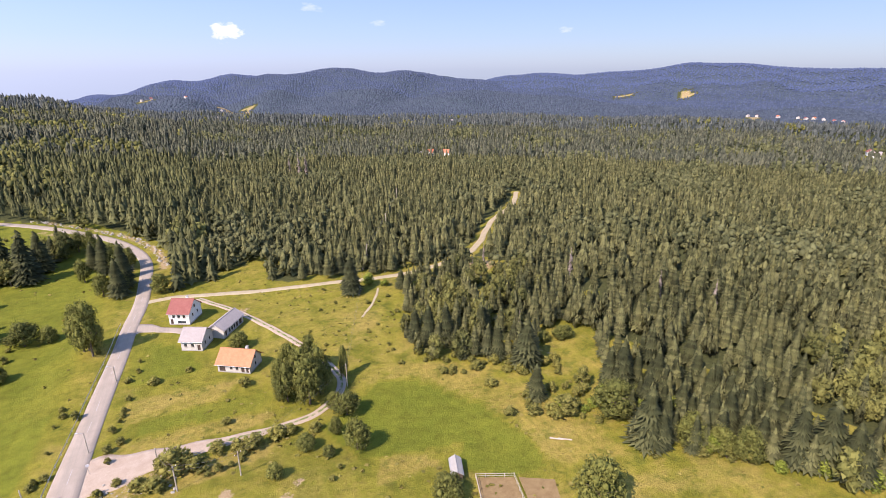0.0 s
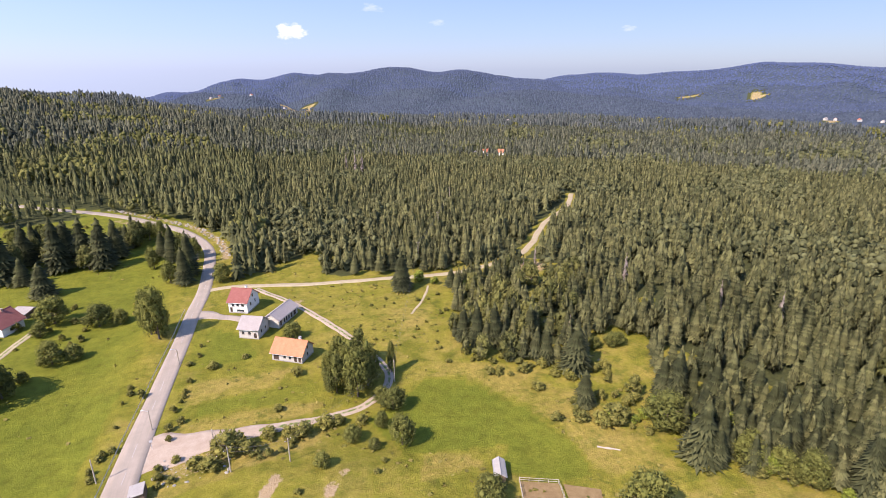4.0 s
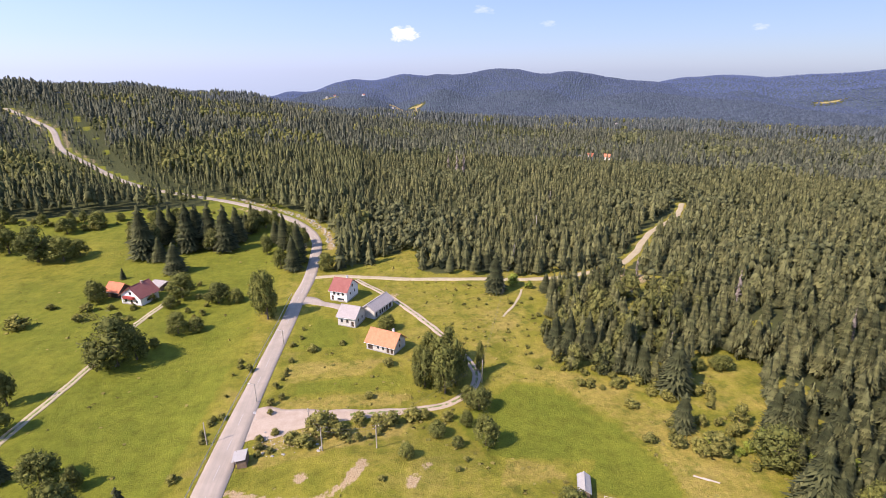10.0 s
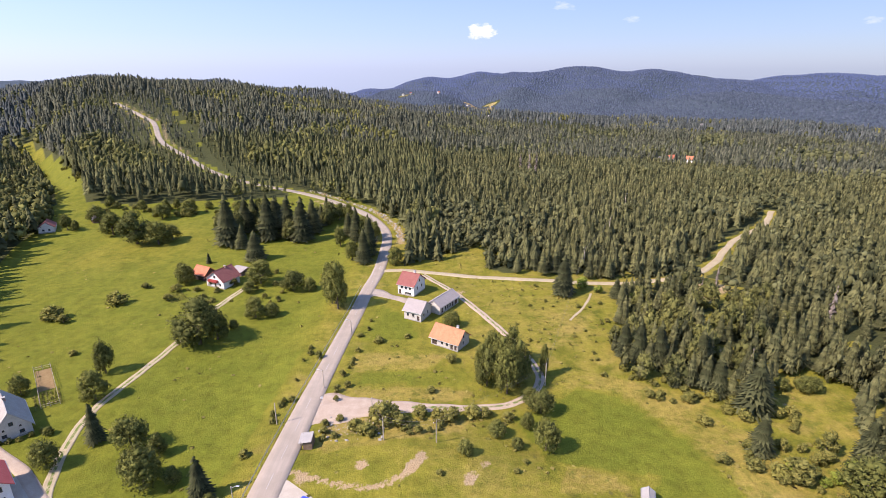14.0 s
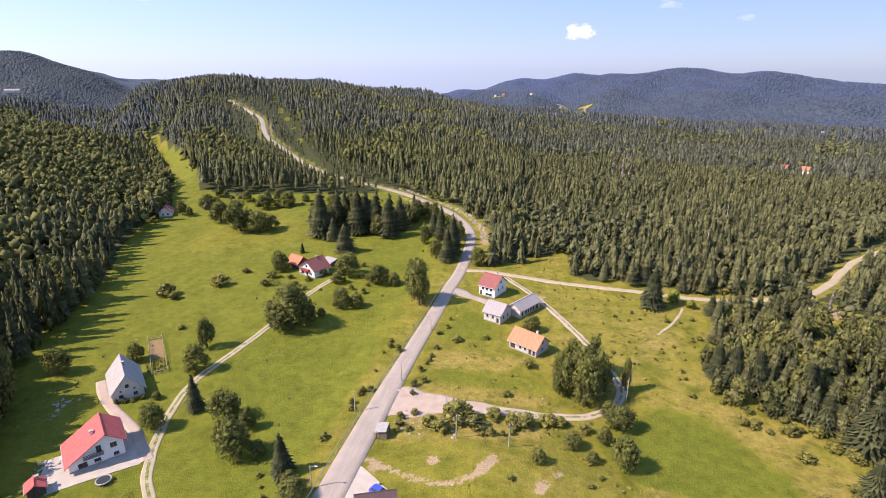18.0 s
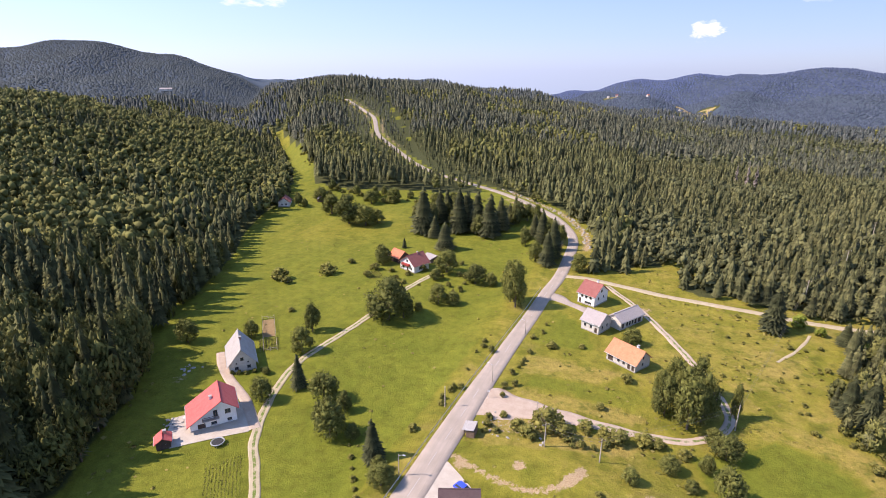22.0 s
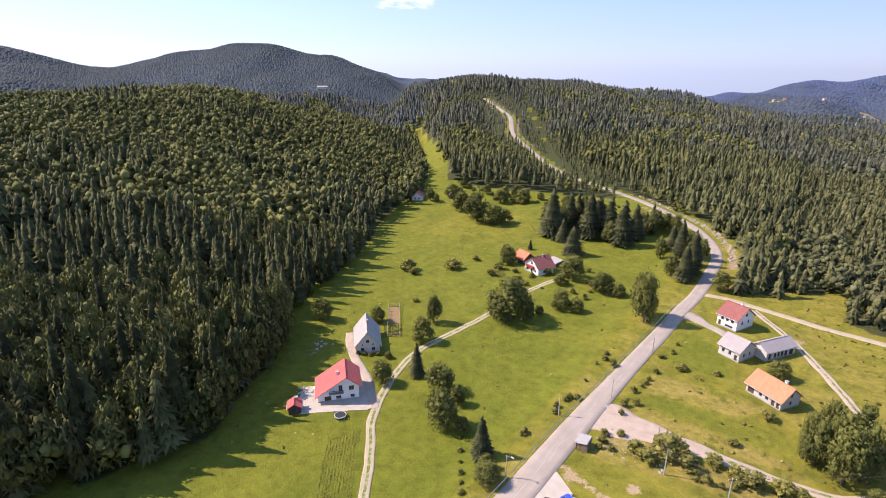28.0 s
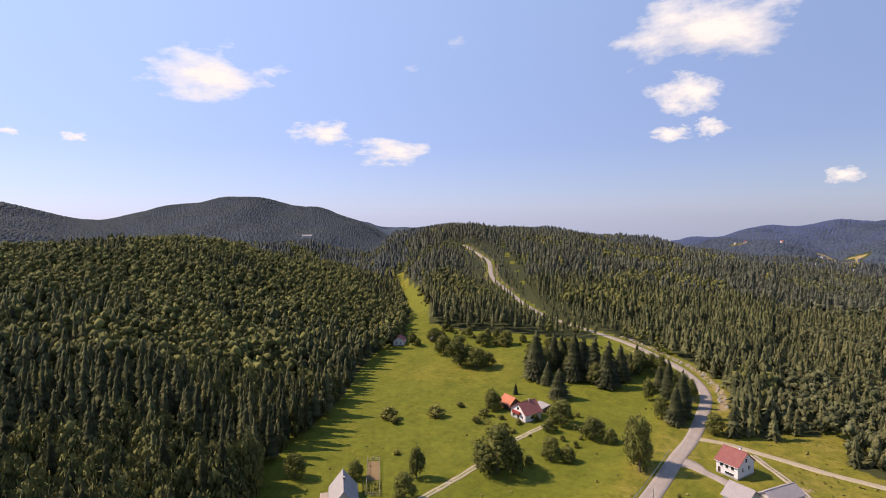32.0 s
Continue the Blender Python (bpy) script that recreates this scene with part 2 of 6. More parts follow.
FAR_RANGE = foliage_material("hazed_farthest_woods", (0.058, 0.080, 0.150), (0.072, 0.094, 0.166), (0.082, 0.102, 0.168), 0.1, 0.5, (0.88, 1.0, 1.12))
BASIN_WOODS = foliage_material("hazed_basin_woods", (0.042, 0.057, 0.084), (0.063, 0.078, 0.104), (0.078, 0.090, 0.110), 0.08, 0.5, (0.78, 1.0, 1.2))
HAZY_WOODS = foliage_material("hazed_west_woods", (0.036, 0.049, 0.056), (0.058, 0.070, 0.072), (0.074, 0.082, 0.080), 0.08, 0.5, (0.78, 1.0, 1.2))
BRIGHT_LEAVES = foliage_material("bright_leaves", (0.110, 0.145, 0.018), (0.210, 0.248, 0.036), (0.240, 0.250, 0.052))
TUFTS = foliage_material("rough_grass", (0.125, 0.130, 0.026), (0.225, 0.190, 0.050), (0.255, 0.183, 0.064))
BARK = plain("bark", (0.090, 0.070, 0.050), (0.160, 0.130, 0.100), 2.0, 0.95, 0.1, 0.8)
ASPHALT = road_material()
GRAVEL = gravel_material("pale_gravel", (0.325, 0.266, 0.170), (0.439, 0.370, 0.249), (0.244, 0.193, 0.116))
PINK_GRAVEL = gravel_material("pinkish_gravel", (0.342, 0.262, 0.199), (0.456, 0.370, 0.292), (0.269, 0.201, 0.146))
PAVING = plain("concrete_paving", (0.357, 0.308, 0.249), (0.448, 0.394, 0.329), 0.6, 0.9, 0.15)
ROCK = plain("limestone", (0.249, 0.228, 0.195), (0.390, 0.361, 0.315), 0.8, 0.95, 0.1, 0.8, fine=7.0)
WHITE_PAINT = plain("road_paint", (0.320, 0.296, 0.272), (0.416, 0.392, 0.368), 1.5, 0.8)
PLASTER = plain("white_plaster", (0.665, 0.636, 0.608), (0.760, 0.741, 0.722), 0.7, 0.9, 0.15)
OLD_PLASTER = plain("old_plaster", (0.430, 0.390, 0.340), (0.570, 0.535, 0.490), 0.9, 0.95, 0.1, 0.5)
PLINTH = plain("grey_plinth", (0.285, 0.266, 0.247), (0.380, 0.361, 0.332), 0.8, 0.95, 0.1)
RED_TILE = tile_material("dark_red_tile", (0.249, 0.082, 0.069), (0.327, 0.129, 0.107))
BRIGHT_RED = tile_material("bright_red_sheet", (0.464, 0.090, 0.082), (0.568, 0.146, 0.129), 2.4)
ORANGE_TILE = tile_material("orange_tile", (0.456, 0.185, 0.090), (0.568, 0.275, 0.150))
CORAL_TILE = tile_material("coral_tile", (0.516, 0.155, 0.077), (0.619, 0.232, 0.129))
GREY_TILE = tile_material("pale_grey_sheet", (0.327, 0.284, 0.267), (0.404, 0.357, 0.335), 2.2)
SLATE = tile_material("grey_slate", (0.330, 0.305, 0.285), (0.430, 0.400, 0.372), 3.0)
BROWN_TILE = tile_material("dark_brown_tile", (0.077, 0.047, 0.047), (0.120, 0.077, 0.073))
WOOD = plain("weathered_wood", (0.130, 0.085, 0.055), (0.240, 0.170, 0.120), 1.6, 0.9, 0.15, 0.5)
DARK_WOOD = plain("dark_wood", (0.055, 0.038, 0.030), (0.100, 0.070, 0.055), 1.6, 0.9, 0.15, 0.5)
POLE_WOOD = plain("pale_pole", (0.330, 0.280, 0.220), (0.460, 0.400, 0.330), 1.5, 0.9, 0.15)
STEEL = plain("galvanised_steel", (0.420, 0.420, 0.410), (0.560, 0.560, 0.550), 2.0, 0.5, 0.4, 0.1, 0.6)
WIRE = plain("wire", (0.100, 0.095, 0.090), (0.160, 0.150, 0.140), 2.0, 0.6)
BRICK = plain("chimney_brick", (0.380, 0.200, 0.140), (0.520, 0.330, 0.260), 2.5, 0.95, 0.1, 0.6)
RUBBER = plain("black_rubber", (0.020, 0.020, 0.020), (0.045, 0.045, 0.045), 2.0, 0.7)
BLUE_PAINT = plain("blue_car_paint", (0.030, 0.060, 0.480), (0.045, 0.085, 0.560), 0.6, 0.3, 0.5, 0.02)
RED_WOOD = plain("red_balcony", (0.240, 0.035, 0.030), (0.320, 0.060, 0.050), 2.0, 0.8)
SOIL = plain("tilled_soil", (0.187, 0.123, 0.060), (0.264, 0.187, 0.093), 0.9, 0.98, 0.05, 0.9, fine=5.0)
GLASS = Nodes("window_glass", 0.06, 0.6)
GLASS.bsdf.inputs["Metallic"].default_value = 0.0
GLASS = GLASS.colour((0.035, 0.045, 0.055))
CLOUD = cloud_material("cloud_white", (0.90, 0.86, 0.88))
CLOUD_THIN = cloud_material("cloud_wisp", (0.86, 0.84, 0.88), 0.22)
CLOUD_GREY = cloud_material("cloud_shaded", (0.62, 0.64, 0.74))


# --- helpers for things
def empty(name, label, category, m, group="", kind=""):
    ob = tagged(new(name), label, category, group, kind)
    ob.matrix_world = m
    return ob


def mesh_of(name, bm, mat, smooth=False):
    me = bpy.data.meshes.new(name)
    bm.normal_update()
    bm.to_mesh(me)
    bm.free()
    if smooth:
        me.polygons.foreach_set("use_smooth", [True] * len(me.polygons))
    me.materials.append(mat)
    return me


def part(name, bm, material, parent, label="", m=None, smooth=False):
    """Links a bmesh, or a mesh, as one mesh object under a thing or a part."""
    me = bm if isinstance(bm, bpy.types.Mesh) else mesh_of(name, bm, material, smooth)
    ob = new(name, me)
    if parent:
        ob.parent = parent
    if m is not None:
        ob.matrix_basis = m
    return tagged(ob, label)


def box(bm, lo, hi, bevel=0.0):
    vs = [bm.verts.new((x, y, z)) for z in (lo[2], hi[2]) for x, y in ((lo[0], lo[1]), (hi[0], lo[1]), (hi[0], hi[1]), (lo[0], hi[1]))]
    fs = [bm.faces.new([vs[i] for i in f]) for f in ((3, 2, 1, 0), (4, 5, 6, 7), (0, 1, 5, 4), (1, 2, 6, 5), (2, 3, 7, 6), (3, 0, 4, 7))]
    if bevel:
        bmesh.ops.bevel(bm, geom=list({e for f in fs for e in f.edges}), offset=bevel, segments=1, affect="EDGES")
    return bm


def boxed(lo, hi, bevel=0.0):
    return box(bmesh.new(), lo, hi, bevel)


def prism(bm, a, b, ra, rb, sides=6):
    """A tapered bar from a to b."""
    a, b = Vector(a), Vector(b)
    turn = (b - a).to_track_quat("Z", "Y").to_matrix()
    rings = [[bm.verts.new(c + turn @ Vector((r * math.cos(2 * math.pi * i / sides), r * math.sin(2 * math.pi * i / sides), 0))) for i in range(sides)]
             for c, r in ((a, ra), (b, rb))]
    for i in range(sides):
        j = (i + 1) % sides
        bm.faces.new((rings[0][i], rings[0][j], rings[1][j], rings[1][i]))
    bm.faces.new(rings[0][::-1])
    bm.faces.new(rings[1])
    return bm


def raw_mesh(name, verts, tris, mat, **attributes):
    """A mesh of many triangles from arrays, with point attributes."""
    me = bpy.data.meshes.new(name)
    verts, tris = np.asarray(verts, np.float32), np.asarray(tris, np.int32)
    me.vertices.add(len(verts))
    me.vertices.foreach_set("co", verts.ravel())
    me.loops.add(tris.size)
    me.loops.foreach_set("vertex_index", tris.ravel())
    me.polygons.add(len(tris))
    me.polygons.foreach_set("loop_start", np.arange(0, tris.size, tris.shape[1], dtype=np.int32))
    me.update(calc_edges=True)
    for key, values in attributes.items():
        values = np.asarray(values, np.float32)
        if values.ndim == 2:
            me.attributes.new(key, "FLOAT_VECTOR", "POINT").data.foreach_set("vector", values.ravel())
        else:
            me.attributes.new(key, "FLOAT", "POINT").data.foreach_set("value", values)
    me.materials.append(mat)
    return me


# --- the lie of the land
CAM_Z = 75.0


def sstep(a, b, v):
    k = np.clip((v - a) / (b - a), 0, 1)
    return k * k * (3 - 2 * k)


def bump(v, centre, width):
    return np.exp(-((v - centre) / width) ** 2)


def skyline(az, knots, rises, soft=1.6):
    """A soft line of rises (degrees, as seen from the camera's place) over azimuths."""
    return sum(np.interp(az + d * soft, knots, rises) for d in (-1.0, -0.5, 0, 0.5, 1.0)) / 5


# the ranges beyond the basin: their distance, depth of the near slope, azimuths and the rises of their crests
RANGES = [
    (3650, 500, (-36, -32, -25.9, -23.5, -21.4, -18, -14, -10), (-6, -1.6, -0.85, -0.42, -0.12, -0.3, -1.2, -6)),
    (3000, 900, (-95, -66, -62.3, -58.5, -51.9, -47.9, -45.8, -41.9, -37.3, -33, -30.5, -28.8, -26, -22, -15), (-1.5, 0.2, 0.13, 0.03, 0.55, 0.74, 0.3, -0.14, -0.45, -0.27, -0.43, -0.8, -1.6, -2.6, -6)),
    (3000, 700, (-16, -8, -5.3, -3, 0.7, 2.8, 6.5, 8.8, 10.1, 12, 17), (-2.5, -0.8, -0.42, -0.23, -0.77, -0.7, -1.87, -1.81, -2.2, -2.8, -6)),
    (2480, 800, (-34, -28.8, -25.9, -21.1, -17.5, -14.4, -12.4, -5.8, -3.8, -2.4, 0.5, 3), (-3.6, -1.0, -0.69, -0.22, -0.2, 0.41, 0.31, -0.3, -0.97, -1.58, -2.5, -6)),
    (1980, 450, (-62, -54.5, -53, -52, -48, -40, -30.6, -25.9, -22.3, -18, -12), (-4.9, -4.3, -3.7, -3.45, -3.3, -3.1, -1.98, -1.58, -2.0, -2.9, -4.2)),
    (1780, 330, (-4, -2, -0.4, 2.4, 5.3, 8, 11), (-4.4, -3.2, -2.6, -2.06, -2.24, -2.8, -4.2)),
]


def height(x, y):
    """The height of the ground, for arrays of plan places."""
    x, y = np.asarray(x, float), np.asarray(y, float)
    r, az = np.hypot(x, y), np.degrees(np.arctan2(-x, y))
    s, q = -0.58 * x + 0.81 * y, -0.81 * x - 0.58 * y      # along the valley, and to its left
    z = -1.6 * sstep(-39, -52, x) * sstep(330, 200, y)                                  # the meadow below the road
    z = z + 2.4 * bump(x, -6, 20) * bump(y, 84, 9)                                        # the knoll
    z = z - 1.8 * bump(x, 50, 40) * bump(y, 100, 35)
    low = z
    # the ridge behind the bend, which sinks into a wooded plateau
    crest = skyline(az, (-70, -30, -13, -2, 7.6, 9.6, 11.6, 15, 20.5, 24, 28.8, 32.3, 35.3, 38, 42, 60),
                    (-5.0, -5.2, -5.1, -4.3, -3.35, -2.9, -2.45, -2.05, -1.15, -0.92, -0.55, -0.85, -0.5, -0.9, -1.7, -2.0))
    z = z + (CAM_Z - 17 + 800 * np.tan(np.radians(crest))) * sstep(270, 800, r) * sstep(1700, 900, r) * sstep(130, 100, np.abs(az))
    z = z - 26 * bump(az, 39.4, 3.0) * sstep(330, 560, r) * sstep(900, 620, r)           # the valley's floor
    # the basin beyond, and the mountains
    z = z - (48 * sstep(800, 1700, r) + 0.07 * np.maximum(r - 2000, 0)) * sstep(24, 14, az)
    floor = z
    for far, deep, knots, rises in RANGES:
        crest_z = CAM_Z - 8 + far * np.tan(np.radians(skyline(az, knots, rises, 0.5)))
        k = sstep(far - deep, far, r)
        spur = np.sin(np.radians(az) * far / 75 + 1.6 * np.sin(r / 190)) + 0.6 * np.sin(np.radians(az) * far / 38 + r / 130)
        k = k + 0.13 * spur * k * (1 - k) * 2
        k = k * (1 - 0.35 * sstep(far, far + 500, r))
        z = np.maximum(z, np.where(crest_z > floor, floor + (crest_z - floor) * k, z))
    # the wooded hill on the left of the valley, and the mountain behind it
    brow = CAM_Z - 16 + 500 * np.tan(np.radians(skyline(az, (39, 42, 47, 52, 56.4, 60.7, 64, 72, 90, 110), (-6.7, -5.4, -4.0, -2.95, -1.5, -0.9, -1.2, -1.3, -1.6, -2.0))))
    foot = np.interp(az, (39, 45, 52, 58, 62, 66, 72, 90), (330, 262, 214, 165, 142, 126, 116, 110))
    up = np.clip((r - foot) / (500 - foot), 0, 1)
    hill = low + (brow - low) * (0.55 * up + 0.45 * sstep(0, 1, up))
    left = skyline(az, (30, 39, 40.5, 44, 47.3, 51.6, 54.1, 57.6, 60.7, 62.9, 66.8, 69.6, 72.7, 75, 90),
                   (-3.5, -2.8, -1.62, 0.15, 1.5, 1.92, 2.65, 2.45, 1.69, 1.4, 0.25, 0.3, 1.4, 2.1, 1.0), 0.8)
    k = np.clip((r - 720) / 1180, 0, 1)
    rear = CAM_Z - 12 + np.clip(r, 720, 1900) * np.tan(np.radians(-5.6 + (left + 5.6) * k ** 0.75))
    hill = hill + (rear - hill) * sstep(520, 720, r)
    z = z + (hill - z) * sstep(39.3, 42.5, az) * sstep(150, 110, az)
    slope = sstep(1150, 1700, r) * np.where(az > 30, 0.5 * sstep(1700, 1400, r), sstep(2700, 2300, r)) * sstep(140, 100, np.abs(az))
    z = z + 11 * slope * (np.sin(x / 118 + 1.4 * np.sin(y / 260)) * np.sin(y / 175 + 0.8) + 0.5 * np.sin(x / 67 - y / 96))
    # unevenness
    z = z + 0.25 * np.sin(x / 9.0 + 1.3 * np.sin(y / 13.0)) * np.sin(y / 11.0 + 0.7)
    z = z + 5 * sstep(330, 900, r) * (np.sin(x / 61.0 + 1.9) * np.sin(y / 83.0) + 0.6 * np.sin(x / 29.0 + y / 41.0))
    return z


def inside(poly, x, y):
    """Which of the places lie in the polygon."""
    hits = np.zeros(np.shape(x), bool)
    for (x0, y0), (x1, y1) in zip(poly, poly[1:] + poly[:1]):
        if y0 != y1:
            hits ^= ((y0 > y) != (y1 > y)) & (x < (x1 - x0) * (y - y0) / (y1 - y0) + x0)
    return hits


def curve_through(points, step=2.0):
    """A smooth line through plan points, with a place every step metres."""
    p = [Vector((*q[:2],)) for q in points]
    p = [2 * p[0] - p[1]] + p + [2 * p[-1] - p[-2]]
    line = []
    for a, b, c, d in zip(p, p[1:], p[2:], p[3:]):
        n = max(2, int((c - b).length / step))
        for i in range(n):
            k = i / n
            line.append(0.5 * (2 * b + (c - a) * k + (2 * a - 5 * b + 4 * c - d) * k * k + (3 * b - a - 3 * c + d) * k ** 3))
    line.append(p[-2])
    return np.array([tuple(v) for v in line])


def away(line, x, y):
    """The distance of places from a line of points."""
    best = np.full(np.shape(x), 1e9)
    for px, py in line[::2]:
        best = np.minimum(best, (x - px) ** 2 + (y - py) ** 2)
    return np.sqrt(best)


# plan lines of the roads, in metres
ROAD = curve_through([(-39.5, 0), (-35.8, 45), (-34.2, 69), (-33.7, 80), (-33.3, 95), (-32.5, 115), (-31.7, 130), (-30.2, 152), (-29.5, 171), (-28, 189), (-28.3, 212), (-30, 237), (-36, 257),
                      (-49, 281), (-68, 302), (-93, 322), (-127, 338), (-162, 358), (-203, 396), (-236, 428), (-267, 478), (-285, 499), (-350, 560)])
lie = np.gradient(ROAD, axis=0)
ROAD = ROAD + np.stack([-lie[:, 1], lie[:, 0]], -1) / np.linalg.norm(lie, axis=1, keepdims=True) * 0.75
TRACK = curve_through([(-29, 191), (-18, 192), (-2, 189), (17, 185), (36, 182.5), (59, 181), (75, 183), (93, 190), (107, 203), (119, 219), (134, 237), (158, 259), (180, 290)])
LOOP_LANE = curve_through([(-33, 103), (-23, 103.5), (-9, 104.5), (3, 105), (11, 106), (16, 108), (21, 113), (23, 118), (22.5, 124), (20, 131), (17, 139), (12, 150), (6, 162), (0, 173), (-11, 188)], 1.0)
HOUSE_LANE = curve_through([(-31, 170), (-26, 170), (-21, 167), (-15, 163.5), (-11, 160)], 1.0)
FARM_LANE = curve_through([(-48, 38), (-59, 55), (-67, 65), (-74, 73), (-81, 87), (-84.5, 102), (-83, 118), (-81, 137), (-80, 159), (-76, 178)], 1.0)
YARD_LANE = curve_through([(-76.2, 75.9), (-78.9, 78.1), (-85.6, 83.4), (-90.1, 86), (-96.6, 89.5), (-103.4, 94.3), (-108.4, 99.1)], 1.0)
CUT = curve_through([(-150, 345), (-167, 369), (-236, 472), (-352, 652)], 4.0)
MEADOW = [(130, -60), (112, 20), (105, 38), (102, 42), (96, 49), (91, 55), (81, 63), (72, 67), (78, 76), (82, 86), (90, 98), (98, 115), (84, 121), (74, 104), (68, 110), (61, 114),
          (45, 121), (45, 133), (57, 162), (66, 173), (81, 177), (75, 187), (59, 185), (36, 187), (12, 193), (14, 220), (-5, 204), (-18, 197), (-20, 215), (-20, 240),
          (-30, 264), (-52, 292), (-84, 322)]
MEADOW += [(-120, 306), (-143, 300), (-178, 288), (-209, 289), (-238, 332), (-311, 410), (-403, 503), (-420, 503), (-323, 403), (-239, 304), (-201, 249), (-192, 218),
           (-181, 193), (-164, 170), (-151, 139), (-136, 104), (-122, 85), (-112, 74), (-105, 60), (-98, 50), (-97, 40), (-101, 27), (-108, 18), (-112, 0), (-95, -60), (-300, -700), (400, -700)]
FAR_FIELDS = [(-47.6, 2470, 0.9, 48), (-42.3, 2470, 1.0, 10), (-54.4, 1215, 0.7, 30), (-4.0, 1870, 1.2, 26), (-58.6, 1515, 1.9, 22), (-53.6, 1527, 0.7, 40), (5.0, 1752, 0.9, 14), (-63.2, 680, 1.6, 55), (-54.4, 1235, 0.9, 40), (-53.1, 645, 1.3, 26), (-3.2, 1750, 2.2, 70), (-41.5, 1250, 1.2, 45), (-47, 1350, 2.6, 60), (-61.5, 800, 2.5, 40), (-49.5, 730, 1.0, 20), (3, 1500, 3.0, 40), (-1, 1350, 2.5, 40)]


def far_field(x, y):
    r, az = np.hypot(x, y), np.degrees(np.arctan2(-x, y))
    rag = 1 + 0.45 * np.sin(az * 11 + r / 9) * np.sin(az * 5.3 - r / 23)
    return np.max([((az - a) / w) ** 2 + ((r - d) / h) ** 2 < rag for a, d, w, h in FAR_FIELDS], axis=0)


FAR_HOUSES = [(203, 492), (216, 484), (186, 478), (640, 330), (600, 303), (435, 946), (-950, 830), (23, 1035), (66, 975)]
VILLAGE = [(1249, 934), (1236, 901), (1254, 859), (1273, 823), (1275, 806), (1293, 799), (1296, 779), (1296, 755), (1217, 692), (-159, 1745), (-135, 1751), (-44, 1689), (43, 1649), (134, 1233), (241, 1094)]


def house_gap(x, y):
    """The clearings round the distant houses, longer on the side of the view."""
    gap = np.zeros(np.shape(x), bool)
    for hx, hy in FAR_HOUSES + VILLAGE:
        d = math.hypot(hx, hy)
        u, v = (x * hx + y * hy) / d - d, (x * hy - y * hx) / d
        gap |= (np.abs(v) < 13) & (u > -(0.05 if 500 < hx < 700 else 0.012) * d) & (u < 12)
    return gap


GLADES = [(77, 132, 4.5), (92, 176, 5.0), (97, 86, 4.0), (111, 80, 3.5), (117, 55, 4.5), (113, 46, 5.0), (86, 81, 4.0), (102, 101, 4.0), (70, 118, 3.5), (97, 178, 8.0), (89, 168, 6.0), (84, 150, 5.5), (114, 135, 5.5)]


def in_glade(x, y):
    return np.max([np.hypot(x - a, y - b) < r * (1 + 0.3 * np.sin(3 * np.arctan2(y - b, x - a) + a)) for a, b, r in GLADES], axis=0)


def clear_of_trees(x, y):
    return in_glade(x, y) | house_gap(x, y) | inside(MEADOW, x, y) | (away(ROAD, x, y) < np.where(y > 300, 4.8, 8.0)) | (away(TRACK, x, y) < np.where(x > 85, 5, 4)) | (away(CUT, x, y) < 3.4) | far_field(x, y)


def z_at(x, y):
    return float(height(x, y))


LAWN = [(20, 88), (30, 85), (36, 80), (45, 71), (54, 71), (56, 80), (51, 97), (42, 110), (33, 115), (24, 108), (14, 101)]
RIPE = [(57, 71), (72, 65), (68, 86), (63, 100), (57, 112), (45, 119), (36, 120), (35, 117), (44, 111), (53, 97), (58, 82)]


